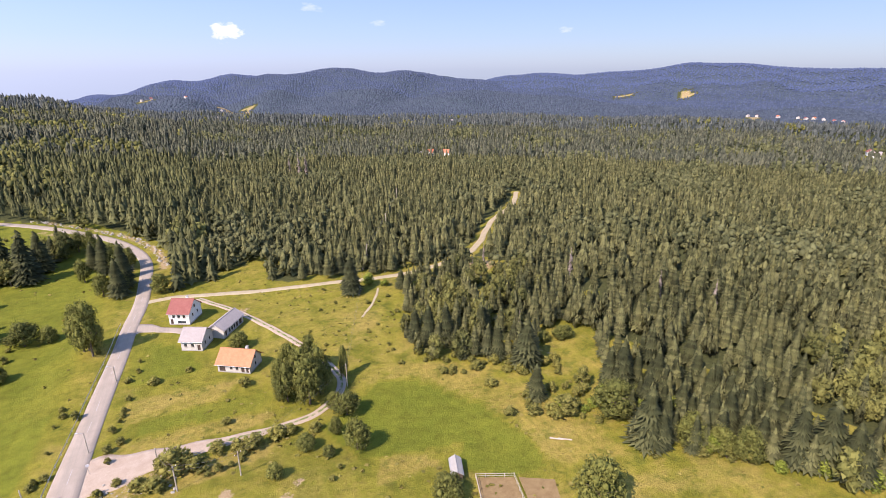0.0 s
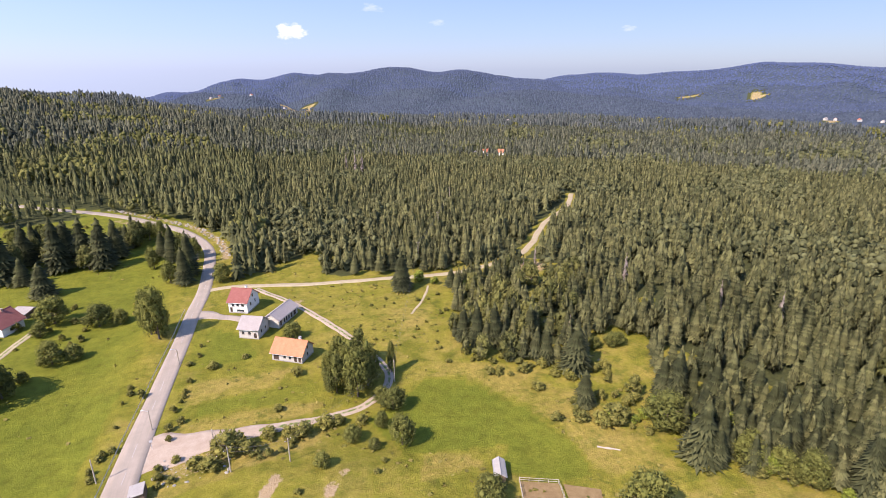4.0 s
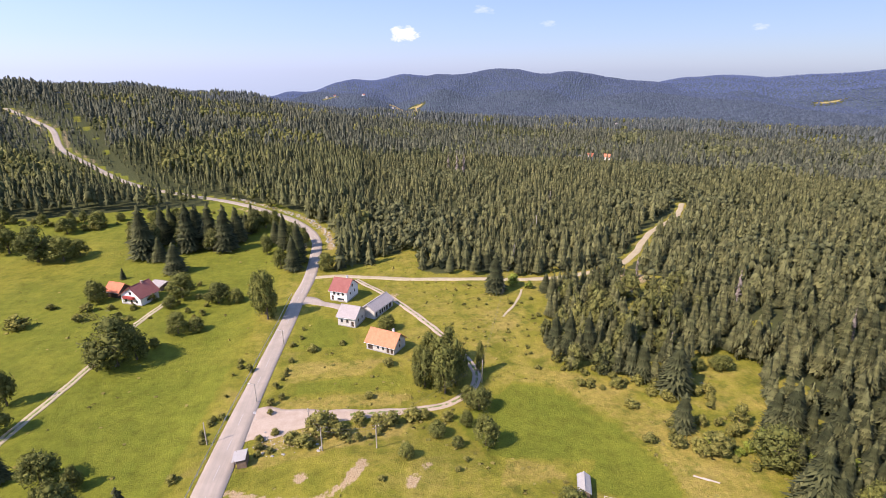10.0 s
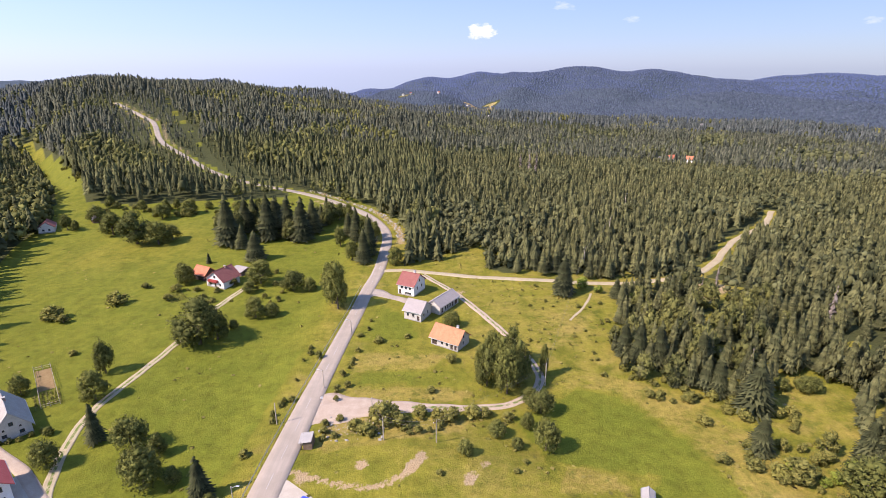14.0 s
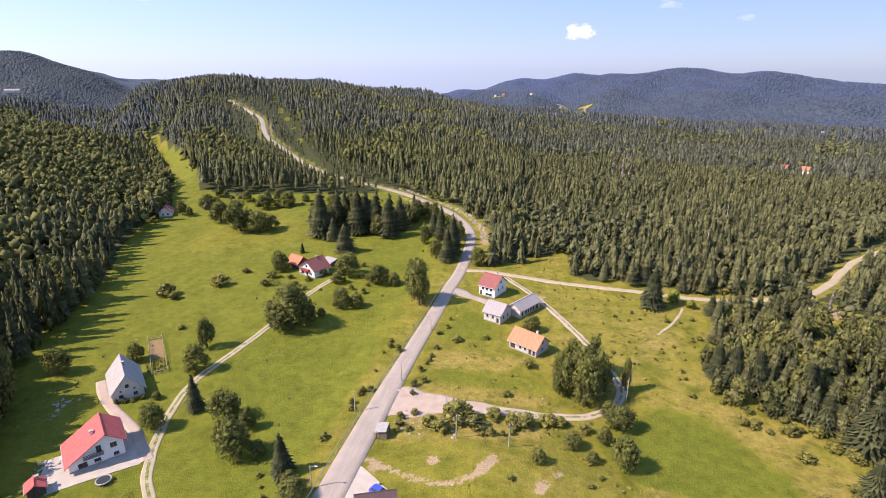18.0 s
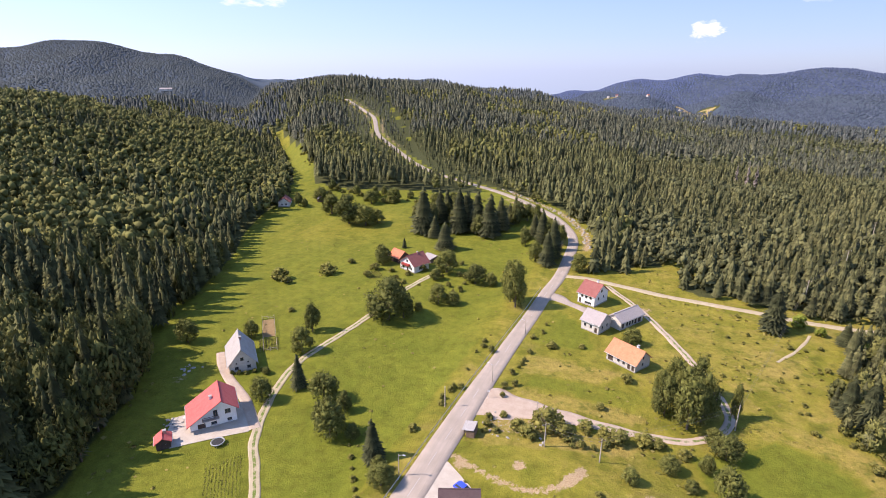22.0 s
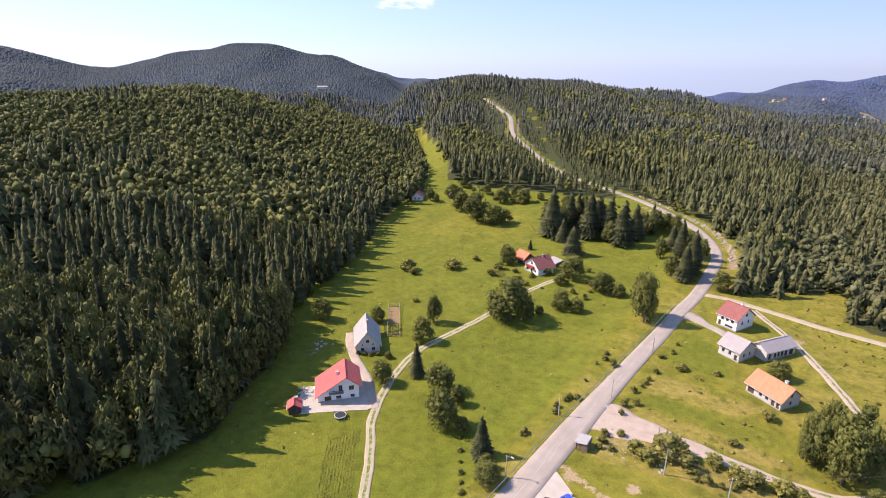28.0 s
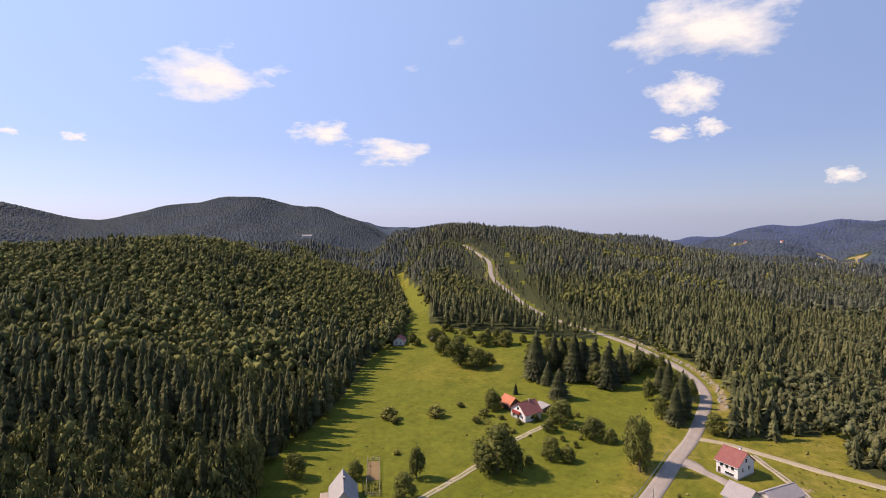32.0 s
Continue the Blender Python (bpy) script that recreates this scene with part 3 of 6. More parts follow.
def build_ground():
    az = np.radians(np.concatenate([np.arange(-76, 90, 0.55), np.arange(90, 284, 3.0)]))
    rad = np.concatenate([[0.0, 6.0], 16 * 1.0165 ** np.arange(0, 347)])
    a, r = np.meshgrid(az, rad)
    x, y = -r * np.sin(a), r * np.cos(a)
    z = height(x, y)
    n, m = len(az), len(rad)
    i = np.arange(n)
    rows = np.arange(m - 1)[:, None] * n
    quads = np.stack([rows + i, rows + (i + 1) % n, rows + n + (i + 1) % n, rows + n + i], -1).reshape(-1, 4)
    wood = 1.0 - (inside(MEADOW, x, y) | in_glade(x, y) | (away(CUT, x, y) < 2.2) | (away(TRACK, x, y) < 4) | (away(ROAD, x, y) < np.where(y > 300, 5, 8)) | far_field(x, y)).astype(float)
    near = (r < 330) & (wood > 0)
    rim = curve_through(MEADOW[:-4], 1.5)
    rim = rim[np.hypot(rim[:, 0], rim[:, 1]) < 340]
    wood[near] *= sstep(0.5, 8, away(rim, x[near], y[near]) + 2.5 * np.sin(x[near] / 3 + y[near] / 5))      # grass runs in under the outer trees
    wood[(np.degrees(a) > 110) & (r < 900)] = 0
    # 2.0 marks far woods, whose ground gets the painted haze
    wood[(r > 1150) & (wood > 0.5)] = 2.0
    az_deg = np.degrees(a)
    # ripe and unmown strips on the east side, and by the roads
    dry = 0.25 * sstep(-26, 0, x) - 0.45 * inside([(-28, 136), (-9, 137), (-13, 150), (-25, 162), (-28, 160)], x, y) + 0.10 * sstep(20, 60, x) - 0.62 * inside(LAWN, x, y)
    dry += 0.34 * bump(away(ROAD, x, y), 5, 4.5) * (y < 260) + 0.5 * inside([(-26, 118), (-4, 122), (-2, 128), (-18, 130), (-27, 128)], x, y)
    dry += 0.55 * inside([(-28, 105), (-2, 108), (8, 109), (-2, 113), (-27, 112)], x, y) - 0.35 * inside([(-24, 113), (4, 114), (8, 121), (-22, 120)], x, y)
    dry += 0.55 * inside([(20, 78), (40, 82), (42, 85), (24, 87)], x, y) + 0.25 * bump(x, 66, 9) * bump(y, 83, 8)
    dry += 0.30 * bump(x, -135, 26) * bump(y, 232, 22) - 0.3 * inside([(-70, 40), (-45, 60), (-42, 130), (-78, 140), (-80, 110), (-66, 80)], x, y)
    dry += 0.25 * (x < -100) * bump(y, 205, 14) * bump(x, -150, 25) + 0.6 * inside([(-28, 88), (-14, 91), (2, 96), (6, 101), (-28, 101)], x, y)
    dry += 0.40 * inside(RIPE, x, y) + 0.22 * bump(x, 30, 14) * bump(y, 140, 22)
    dry -= 0.26 * sstep(-38, -50, x) * (y < 560)
    dry[r > 560] = 0.0
    bare = np.zeros_like(x)
    for bx, by, br in ((77.6, 133, 4.0), (92, 176, 4.5), (4.7, 81.3, 1.2), (7.5, 85, 1.0), (3.5, 79.5, 0.9), (-7.8, 83, 1.5), (-17.8, 83.5, 1.4), (3.3, 80.3, 1.5), (6.3, 83.9, 1.4), (-6, 86.5, 1.2), (-29, 79.6, 1.6), (60, 121, 2.0), (69, 95, 1.6), (85, 149, 5.0), (97, 178, 8.0), (88, 167, 5.0), (80, 108, 1.5), (61, 117, 2.5)):
        bare += 0.75 * np.exp(-(np.hypot(x - bx, y - by) / br) ** 2)
    scar = curve_through([(-31, 82.5), (-26, 80.5), (-20, 78.6), (-14, 78.4), (-9, 80.8), (-6, 84.5)], 0.6)
    bare += 1.05 * np.exp(-(away(scar, x, y) / 1.1) ** 2) + 0.75 * np.exp(-(np.hypot(x + 17.3, (y - 83.8) * 1.4) / 1.7) ** 2)
    bare += 0.35 * np.exp(-(np.hypot(x + 5.5, y - 85.5) / 2.2) ** 2) + 0.60 * inside([(-27, 92), (-14, 96), (-12, 101), (-28, 100)], x, y)
    bare += 0.55 * np.exp(-(np.hypot(x - 78, y - 175) / 9) ** 2) + 0.7 * np.exp(-(np.hypot(x + 108, y - 84) / 3.0) ** 2) + 0.95 * np.exp(-(np.hypot(x - 3, y - 172) / 2.6) ** 2)
    bare += 0.74 * (r > 1450) * far_field(x, y)
    bare += 0.7 * bump(away(ROAD, x, y), 6, 4) * (y > 395) * (x < -200) + 0.85 * bump(away(ROAD, x, y), 6.5, 3) * (y > 225) * (y < 330) * (x > -84)
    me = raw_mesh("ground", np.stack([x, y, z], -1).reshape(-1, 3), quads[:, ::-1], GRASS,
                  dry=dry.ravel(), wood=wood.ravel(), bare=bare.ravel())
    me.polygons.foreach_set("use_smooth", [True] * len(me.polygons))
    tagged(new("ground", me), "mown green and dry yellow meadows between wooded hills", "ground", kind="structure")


build_ground()


def strip(name, line, half, material, label, kind="road", lift=0.10, across=5, wobble=0.0, rut=False):
    """A road laid over the ground, with edges that go down into it."""
    d = np.gradient(line, axis=0)
    d /= np.linalg.norm(d, axis=1, keepdims=True)
    side = np.stack([d[:, 1], -d[:, 0]], -1)
    halves = np.broadcast_to(np.asarray(half, float), (len(line),))
    off = np.linspace(-1, 1, across)
    verts, verge = [], []
    for i, (p, s, h) in enumerate(zip(line, side, halves)):
        row = []
        for k in off:
            e = h * k * (1 + wobble * math.sin(i * 0.7 + 2 * k) * abs(k))
            row.append(p + s * e)
        row = np.array(row)
        z = height(row[:, 0], row[:, 1]) + lift + 0.03 * (1 - off ** 2)
        first, last = row[0] - s * 0.25, row[-1] + s * 0.25
        verts.append((*first, z[0] - 0.5))
        verts += [(*q, w) for q, w in zip(row, z)]
        verts.append((*last, z[-1] - 0.5))
        verge += [1.0] + [(0.66 if abs(k) < 0.3 else 0.0) if rut and h < 2 and abs(k) < 0.95 else 0.42 * (abs(k) > 0.95) * (wobble > 0) for k in off] + [1.0]
    n = across + 2
    rows = np.arange(len(line) - 1)[:, None] * n
    i = np.arange(n - 1)
    quads = np.stack([rows + i, rows + i + 1, rows + n + i + 1, rows + n + i], -1).reshape(-1, 4)
    me = raw_mesh(name, verts, quads, material, verge=verge)
    me.polygons.foreach_set("use_smooth", [True] * len(me.polygons))
    return tagged(new(name, me), label, kind, kind="structure")


def patch(name, corners, material, label, lift=0.08, kind="pavement"):
    """A flat paved or dug patch with a thickness."""
    bm = bmesh.new()
    tops = [bm.verts.new((x, y, z_at(x, y) + lift)) for x, y in corners]
    lows = [bm.verts.new((x, y, z_at(x, y) - 0.6)) for x, y in corners]
    for i in range(len(corners)):
        j = (i + 1) % len(corners)
        bm.faces.new((lows[i], lows[j], tops[j], tops[i]))
    bmesh.ops.triangulate(bm, faces=[bm.faces.new(tops)])
    bmesh.ops.subdivide_edges(bm, edges=[e for e in bm.edges if all(v.co.z > z_at(v.co.x, v.co.y) for v in e.verts)], cuts=7, use_grid_fill=True)
    for v in bm.verts:
        if v.co.z > z_at(v.co.x, v.co.y) - 0.4:
            v.co.z = z_at(v.co.x, v.co.y) + lift
    bmesh.ops.recalc_face_normals(bm, faces=bm.faces)
    return tagged(new(name, mesh_of(name, bm, material)), label, kind, kind="structure")


road_half = np.interp(ROAD[:, 1], [0, 95, 125, 160, 330, 600], [3.0, 2.95, 2.45, 2.3, 2.15, 2.1])
strip("road", ROAD, road_half, ASPHALT, "worn pale grey two-lane asphalt road", lift=0.14)
strip("track", TRACK, 1.45, GRAVEL, "pale gravel track along the wood's edge", lift=0.10, wobble=0.12)
lane_half = np.interp(np.arange(len(LOOP_LANE)), [0, 6, 14, 26, 36, 200], [6.0, 5.6, 3.4, 1.7, 1.1, 1.0])
strip("lane", LOOP_LANE, lane_half, PINK_GRAVEL, "pinkish gravel lane with two wheel ruts", wobble=0.10, rut=True, lift=0.09, across=9)
strip("house_lane", HOUSE_LANE, np.interp(np.arange(len(HOUSE_LANE)), [0, 4, 9, 60], [4.6, 3.0, 1.6, 1.3]), ASPHALT, "short pale drive to the white house", wobble=0.1, lift=0.07)
strip("farm_lane", FARM_LANE, 1.05, GRAVEL, "narrow gravel farm lane across the meadow", wobble=0.08, rut=True, lift=0.09, across=9)
strip("yard_lane", YARD_LANE, 1.25, PINK_GRAVEL, "pale drive between the farm houses", lift=0.12)
PATH = curve_through([(49.3, 171.3), (45.3, 162.6), (41.2, 156.0), (37.4, 150.6)], 1.0)
strip("path", PATH, 0.4, GRAVEL, "faint trodden path down from the gravel track", wobble=0.3, lift=0.05)
patch("forecourt", [(-33.0, 80.5), (-31.0, 80.0), (-24.6, 75.4), (-19.5, 71), (-17, 64), (-35, 64), (-35.2, 70)], PAVING, "pale paved forecourt beside the road", 0.11)
patch("house_yard", [(-88.5, 63.6), (-77.0, 74.4), (-76.6, 78.0), (-84.8, 83.6), (-90.5, 78.0), (-96.0, 71.5), (-93.0, 66.6)], PAVING, "pale paved yard round the red-roofed house", 0.10)


def ribbon(name, line, start, end, offset, half, parent, lift):
    """A painted line on the road."""
    seg = line[start:end]
    d = np.gradient(seg, axis=0)
    d /= np.linalg.norm(d, axis=1, keepdims=True)
    side = np.stack([d[:, 1], -d[:, 0]], -1)
    verts = []
    for p, s in zip(seg, side):
        for k in (offset - half, offset + half):
            q = p + s * k
            verts.append((*q, z_at(*q) + lift + 0.03 * (1 - (k / 2.2) ** 2)))
    rows = np.arange(len(seg) - 1)[:, None] * 2
    quads = (rows + np.array([0, 1, 3, 2])).reshape(-1, 4)
    ob = new(name, raw_mesh(name, verts, quads, WHITE_PAINT))
    ob.parent = parent
    return ob


road = bpy.data.objects["road"]
first = int(np.argmin(np.abs(ROAD[:, 1] - 62)))
for k in range(first, first + 90, 4):
    if k < first + 18 or k % 3:
        ribbon("centre_dash", ROAD, k, k + 3, 0.0, 0.055, road, 0.15)
ribbon("edge_line", ROAD, first, first + 19, 2.75, 0.05, road, 0.15)
ribbon("edge_line", ROAD, first + 36, first + 110, -2.1, 0.05, road, 0.15)


# --- trees: shapes one unit high and one unit wide, as arrays
def spruce_shape(levels, arms, seed, joints=1):
    rng = np.random.default_rng(seed)
    v, t, o = [], [], []
    for i in range(levels):
        f = (i + 0.15) / levels
        reach0 = 0.5 * (1 - f) ** 0.66 + 0.02
        z0 = 0.07 + 0.90 * f
        for k in range(arms if f < 0.75 else max(4, arms - 2)):
            a = 2 * math.pi * (k + 0.5 * (i % 2) + rng.uniform(-0.25, 0.25)) / arms
            reach = reach0 * rng.uniform(0.55, 1.15)
            wide = reach * (math.pi / arms) * rng.uniform(0.55, 1.0)
            c, s = math.cos(a), math.sin(a)
            drop = rng.uniform(0.05, 0.30) * reach + 0.015
            zz = z0 + rng.uniform(-0.75, 0.75) / levels
            for j in range(joints):
                b = len(v)
                q0, q1 = (0.0, 1.0) if joints == 1 else (j / joints * 0.72, (j + 1) / joints + rng.uniform(-0.12, 0.06))
                qm = q0 + 0.62 * (q1 - q0)
                ww = wide * (1.0 if joints == 1 else rng.uniform(0.34, 0.62) * (1.15 - 0.35 * j / joints))
                sway = rng.uniform(-0.55, 0.55) * wide * (joints > 1) * (j > 0)
                v += [(q0 * reach * c, q0 * reach * s, zz + 0.03 * (1 - q0) - drop * q0 + 0.012 * (joints > 1)),
                      (qm * reach * c - (ww + sway) * s, qm * reach * s + (ww + sway) * c, zz - drop * qm * rng.uniform(0.7, 1.3)),
                      (q1 * reach * c - sway * s, q1 * reach * s + sway * c, zz - drop * q1),
                      (qm * reach * c + (ww - sway) * s, qm * reach * s - (ww - sway) * c, zz - drop * qm * rng.uniform(0.7, 1.3))]
                t += [(b, b + 1, b + 2), (b, b + 2, b + 3)]
                o += [(c * 0.5, s * 0.5, 0.85), (c - s * 0.5, s + c * 0.5, 0.55), (c, s, 0.45), (c + s * 0.5, s - c * 0.5, 0.55)]
    b = len(v)
    for k in range(3):
        a = 2.1 * k
        v.append((0.025 * math.cos(a), 0.025 * math.sin(a), 0.9))
        o.append((math.cos(a), math.sin(a), 0.6))
    v.append((0, 0, 1.0))
    o.append((0, 0, 1))
    t += [(b, b + 1, b + 3), (b + 1, b + 2, b + 3), (b + 2, b, b + 3)]
    return np.array(v), np.array(t), np.array(o)


def needle_shape(tiers, points, seed, slim=0.80, bare=0.0):
    """A spruce: ragged skirts of drooping branches, one over another."""
    rng = np.random.default_rng(seed)
    v, t, o = [], [], []
    ring = 2 * points
    for i in range(tiers):
        f = bare + (1 - bare) * max(0.0, i + rng.uniform(-0.15, 0.15)) / tiers
        reach = (0.5 * (1 - f) ** slim + 0.015) * rng.uniform(0.86, 1.12)
        z = 0.05 + 0.93 * f
        top = min(1.0, z + 1.75 * 0.93 * (1 - bare) / tiers) if i < tiers - 1 else 1.0
        ax, ay, turn = rng.normal(0, 0.018), rng.normal(0, 0.018), rng.uniform(0, 6.283)
        b = len(v)
        v.append((ax * 0.5, ay * 0.5, top))
        o.append((0.0, 0.0, 0.7))
        for k in range(ring):
            a = turn + 2 * math.pi * (k + rng.uniform(-0.3, 0.3)) / ring
            c, s = math.cos(a), math.sin(a)
            tip = k % 2 == 0
            q = reach * (rng.uniform(0.78, 1.18) if tip else rng.uniform(0.45, 0.78))
            v.append((ax + q * c, ay + q * s, z + (rng.uniform(-0.65, 0.35) if tip else rng.uniform(0.1, 0.85)) * 0.93 * (1 - bare) / tiers))
            o.append((c * 0.92, s * 0.92, 0.42 if tip else 0.15))
            t.append((b, b + 1 + k, b + 1 + (k + 1) % ring))
    return np.array(v), np.array(t), np.array(o)


def ico(level):
    bm = bmesh.new()
    bmesh.ops.create_icosphere(bm, subdivisions=level, radius=1.0)
    v, t = np.array([tuple(p.co) for p in bm.verts]), np.array([[p.index for p in f.verts] for f in bm.faces])
    bm.free()
    return v, t


BALLS = {1: ico(1), 2: ico(2)}


def clump_shape(clumps, flakes, seed, low=0.12, level=1, slim=0.0, core=0.9, small=1.0):
    """A broad crown of uneven leafy clumps, with loose sprays between them; slim: how far it narrows to the top."""
    rng = np.random.default_rng(seed)
    bv, bt = BALLS[level]
    v, t, o, base = [], [], [], 0
    mid = np.array((0, 0, 0.45))
    spots = [(0, 0, 0.80, 0.17), (0, 0, 0.52, 0.27)]
    for i in range(clumps - 2):
        a, h = 2.4 * i + rng.uniform(-0.5, 0.5), rng.uniform(0, 1)
        z = low + 0.16 + (0.64 - low) * h
        q = 0.34 * math.sqrt(max(0.12, 1 - (2 * h - 0.75) ** 2 * 0.75)) * rng.uniform(0.65, 1.05)
        spots.append((q * math.cos(a), q * math.sin(a), z, rng.uniform(0.12, 0.20) * small))
    for x, y, z, r in spots:
        c = np.array((x, y, z))
        p = c + bv * r * core * rng.uniform(0.62, 1.34, (len(bv), 1)) * np.array((1, 1, 0.9))
        out = bv * 0.75 + (p - mid) * 1.0 + np.array((0, 0, 0.12)) + rng.normal(0, 0.28, bv.shape)
        v.append(p)
        o.append(out / np.linalg.norm(out, axis=1, keepdims=True))
        t.append(bt + base)
        base += len(bv)
    size = min(0.095, 1.75 / math.sqrt(max(flakes, 1)))
    for i in range(flakes):
        x, y, z, r = spots[rng.integers(len(spots))]
        d = rng.normal(size=3)
        d /= np.linalg.norm(d)
        p = np.array((x, y, z)) + d * r * rng.uniform(0.92, 1.28)
        e1, e2 = rng.normal(size=3), rng.normal(size=3)
        e1 /= np.linalg.norm(e1)
        e2 /= np.linalg.norm(e2)
        k = size * rng.uniform(0.6, 1.3)
        v.append(np.array([p - e1 * k, p + e2 * k, p + e1 * k * 0.9]))
        out = d * 0.75 + (p - mid) + np.array((0, 0, 0.12)) + rng.normal(0, 0.22, 3)
        o.append(np.tile(out / np.linalg.norm(out), (3, 1)))
        t.append(np.array([(base, base + 1, base + 2)]))
        base += 3
    v, t, o = np.concatenate(v), np.concatenate(t), np.concatenate(o)
    v[:, 2] = np.maximum(v[:, 2], 0.01)
    v[:, :2] *= 1 - slim * v[:, 2:3]
    return v, t, o


def leafy_shape(n, seed, low=0.14, lumps=9, size=1.0, flat=False, least=-0.25):
    rng = np.random.default_rng(seed)
    centres = []
    for i in range(lumps):
        a, q = rng.uniform(0, 6.283), rng.uniform(0.05, 0.30)
        z = rng.uniform(low + 0.12, 0.78)
        q *= 1.0 - 0.5 * max(0, (z - 0.55) / 0.3)
        centres.append((q * math.cos(a), q * math.sin(a), z, rng.uniform(0.13, 0.22)))
    centres.append((0, 0, 0.80, 0.18))
    centres.append((0, 0, 0.5, 0.26))
    v, t, o = [], [], []
    mid = np.array((0, 0, 0.45))
    for i in range(n):
        x, y, z, r = centres[rng.integers(len(centres))]
        d = rng.normal(size=3)
        d /= np.linalg.norm(d)
        p = np.array((x, y, z)) + d * np.array((r, r, r * 0.95)) * rng.uniform(0.8, 1.08)
        if p[2] < low * 0.6:
            continue
        e = rng.normal(size=3)
        u = np.cross(d + 0.5 * e, (0.3, 0.2, 1.0))
        u /= np.linalg.norm(u) + 1e-6
        w = np.cross(d + 0.35 * e, u)
        w /= np.linalg.norm(w) + 1e-6
        s = size * rng.uniform(0.6, 1.25) * 1.05 / math.sqrt(n)
        b = len(v)
        v += [p - u * s, p - w * s * 0.8, p + u * s, p + w * s * 0.9][: 3 if flat else 4]
        t += [(b, b + 1, b + 2)] if flat else [(b, b + 1, b + 2), (b, b + 2, b + 3)]
        out = d * 0.6 + (p - mid) * 1.3 + np.array((0, 0, 0.15))
        out[2] = max(out[2], least)
        out /= np.linalg.norm(out) + 1e-6
        o += [out] * (3 if flat else 4)
    return np.array(v), np.array(t), np.array(o)


def blunt_shape(seed, sides=5):
    """A far crown: a ragged two-step cone."""
    rng = np.random.default_rng(seed)
    v, t, o = [], [], []
    for z0, z1, r in ((0.05, 1.0, 0.5),):
        b = len(v)
        for k in range(sides):
            a = 2 * math.pi * (k + rng.uniform(-0.2, 0.2)) / sides
            q = r * rng.uniform(0.75, 1.15)
            v.append((q * math.cos(a), q * math.sin(a), z0 + rng.uniform(-0.06, 0.06)))
            o.append((math.cos(a), math.sin(a), 0.6))
        v.append((rng.uniform(-0.05, 0.05), rng.uniform(-0.05, 0.05), z1))
        o.append((0, 0, 1))
        t += [(b + k, b + (k + 1) % sides, b + sides) for k in range(sides)]
    return np.array(v), np.array(t), np.array(o)


def grow(name, shapes, x, y, wide, tall, material, label, rng, category="forest", tint=None):
    """One object of many trees: each takes one of the shapes."""
    vs, ts, outs, tn, base = [], [], [], [], 0
    z = height(x, y) - 0.3
    pick, spin = rng.integers(len(shapes), size=len(x)), rng.uniform(0, 6.283, len(x))
    tint = rng.uniform(0, 1, len(x)) ** 0.95 if tint is None else tint
    lean = rng.normal(0, 0.03, (len(x), 2))
    for k, (v, t, o) in enumerate(shapes):
        s = pick == k
        if not s.any():
            continue
        c, sn = np.cos(spin[s])[:, None], np.sin(spin[s])[:, None]
        w, h = wide[s][:, None], tall[s][:, None]
        vz = v[None, :, 2] * h
        vx = (v[None, :, 0] * c - v[None, :, 1] * sn) * w + vz * lean[s][:, :1] + x[s][:, None]
        vy = (v[None, :, 0] * sn + v[None, :, 1] * c) * w + vz * lean[s][:, 1:] + y[s][:, None]
        ox, oy = o[None, :, 0] * c - o[None, :, 1] * sn, o[None, :, 0] * sn + o[None, :, 1] * c
        count = int(s.sum())
        vs.append(np.stack([vx, vy, vz + z[s][:, None]], -1).reshape(-1, 3))
        outs.append(np.stack([ox, oy, np.broadcast_to(o[None, :, 2], ox.shape)], -1).reshape(-1, 3))
        tn.append(np.repeat(tint[s], len(v)))
        ts.append((t[None] + (base + np.arange(count) * len(v))[:, None, None]).reshape(-1, 3))
        base += count * len(v)
    me = raw_mesh(name, np.concatenate(vs), np.concatenate(ts), material, outward=np.concatenate(outs), tint=np.concatenate(tn))
    return tagged(new(name, me), label, category, kind="stuff")


def scatter(step, r0, r1, az0, az1, rng, thin=1.0):
    """Places about step metres apart in a sector, clear of meadows and roads."""
    n = int(2 * r1 / step)
    gx, gy = np.meshgrid((np.arange(n) - n / 2) * step, (np.arange(n) - n / 2) * step)
    x = (gx + rng.uniform(-0.42, 0.42, gx.shape) * step).ravel()
    y = (gy + rng.uniform(-0.42, 0.42, gx.shape) * step).ravel()
    r, az = np.hypot(x, y), np.degrees(np.arctan2(-x, y))
    ok = (r > r0) & (r <= r1) & (az > az0) & (az < az1) & (rng.uniform(size=len(x)) < thin)
    x, y = x[ok], y[ok]
    ok = ~clear_of_trees(x, y)
    return x[ok], y[ok]


def uneven(x, y):
    """A soft patchwork from 0 to 1."""
    return 0.5 + 0.25 * np.sin(x / 23 + 1.7 * np.sin(y / 31)) + 0.25 * np.sin(y / 19 + 1.3 * np.sin(x / 37 + 1))


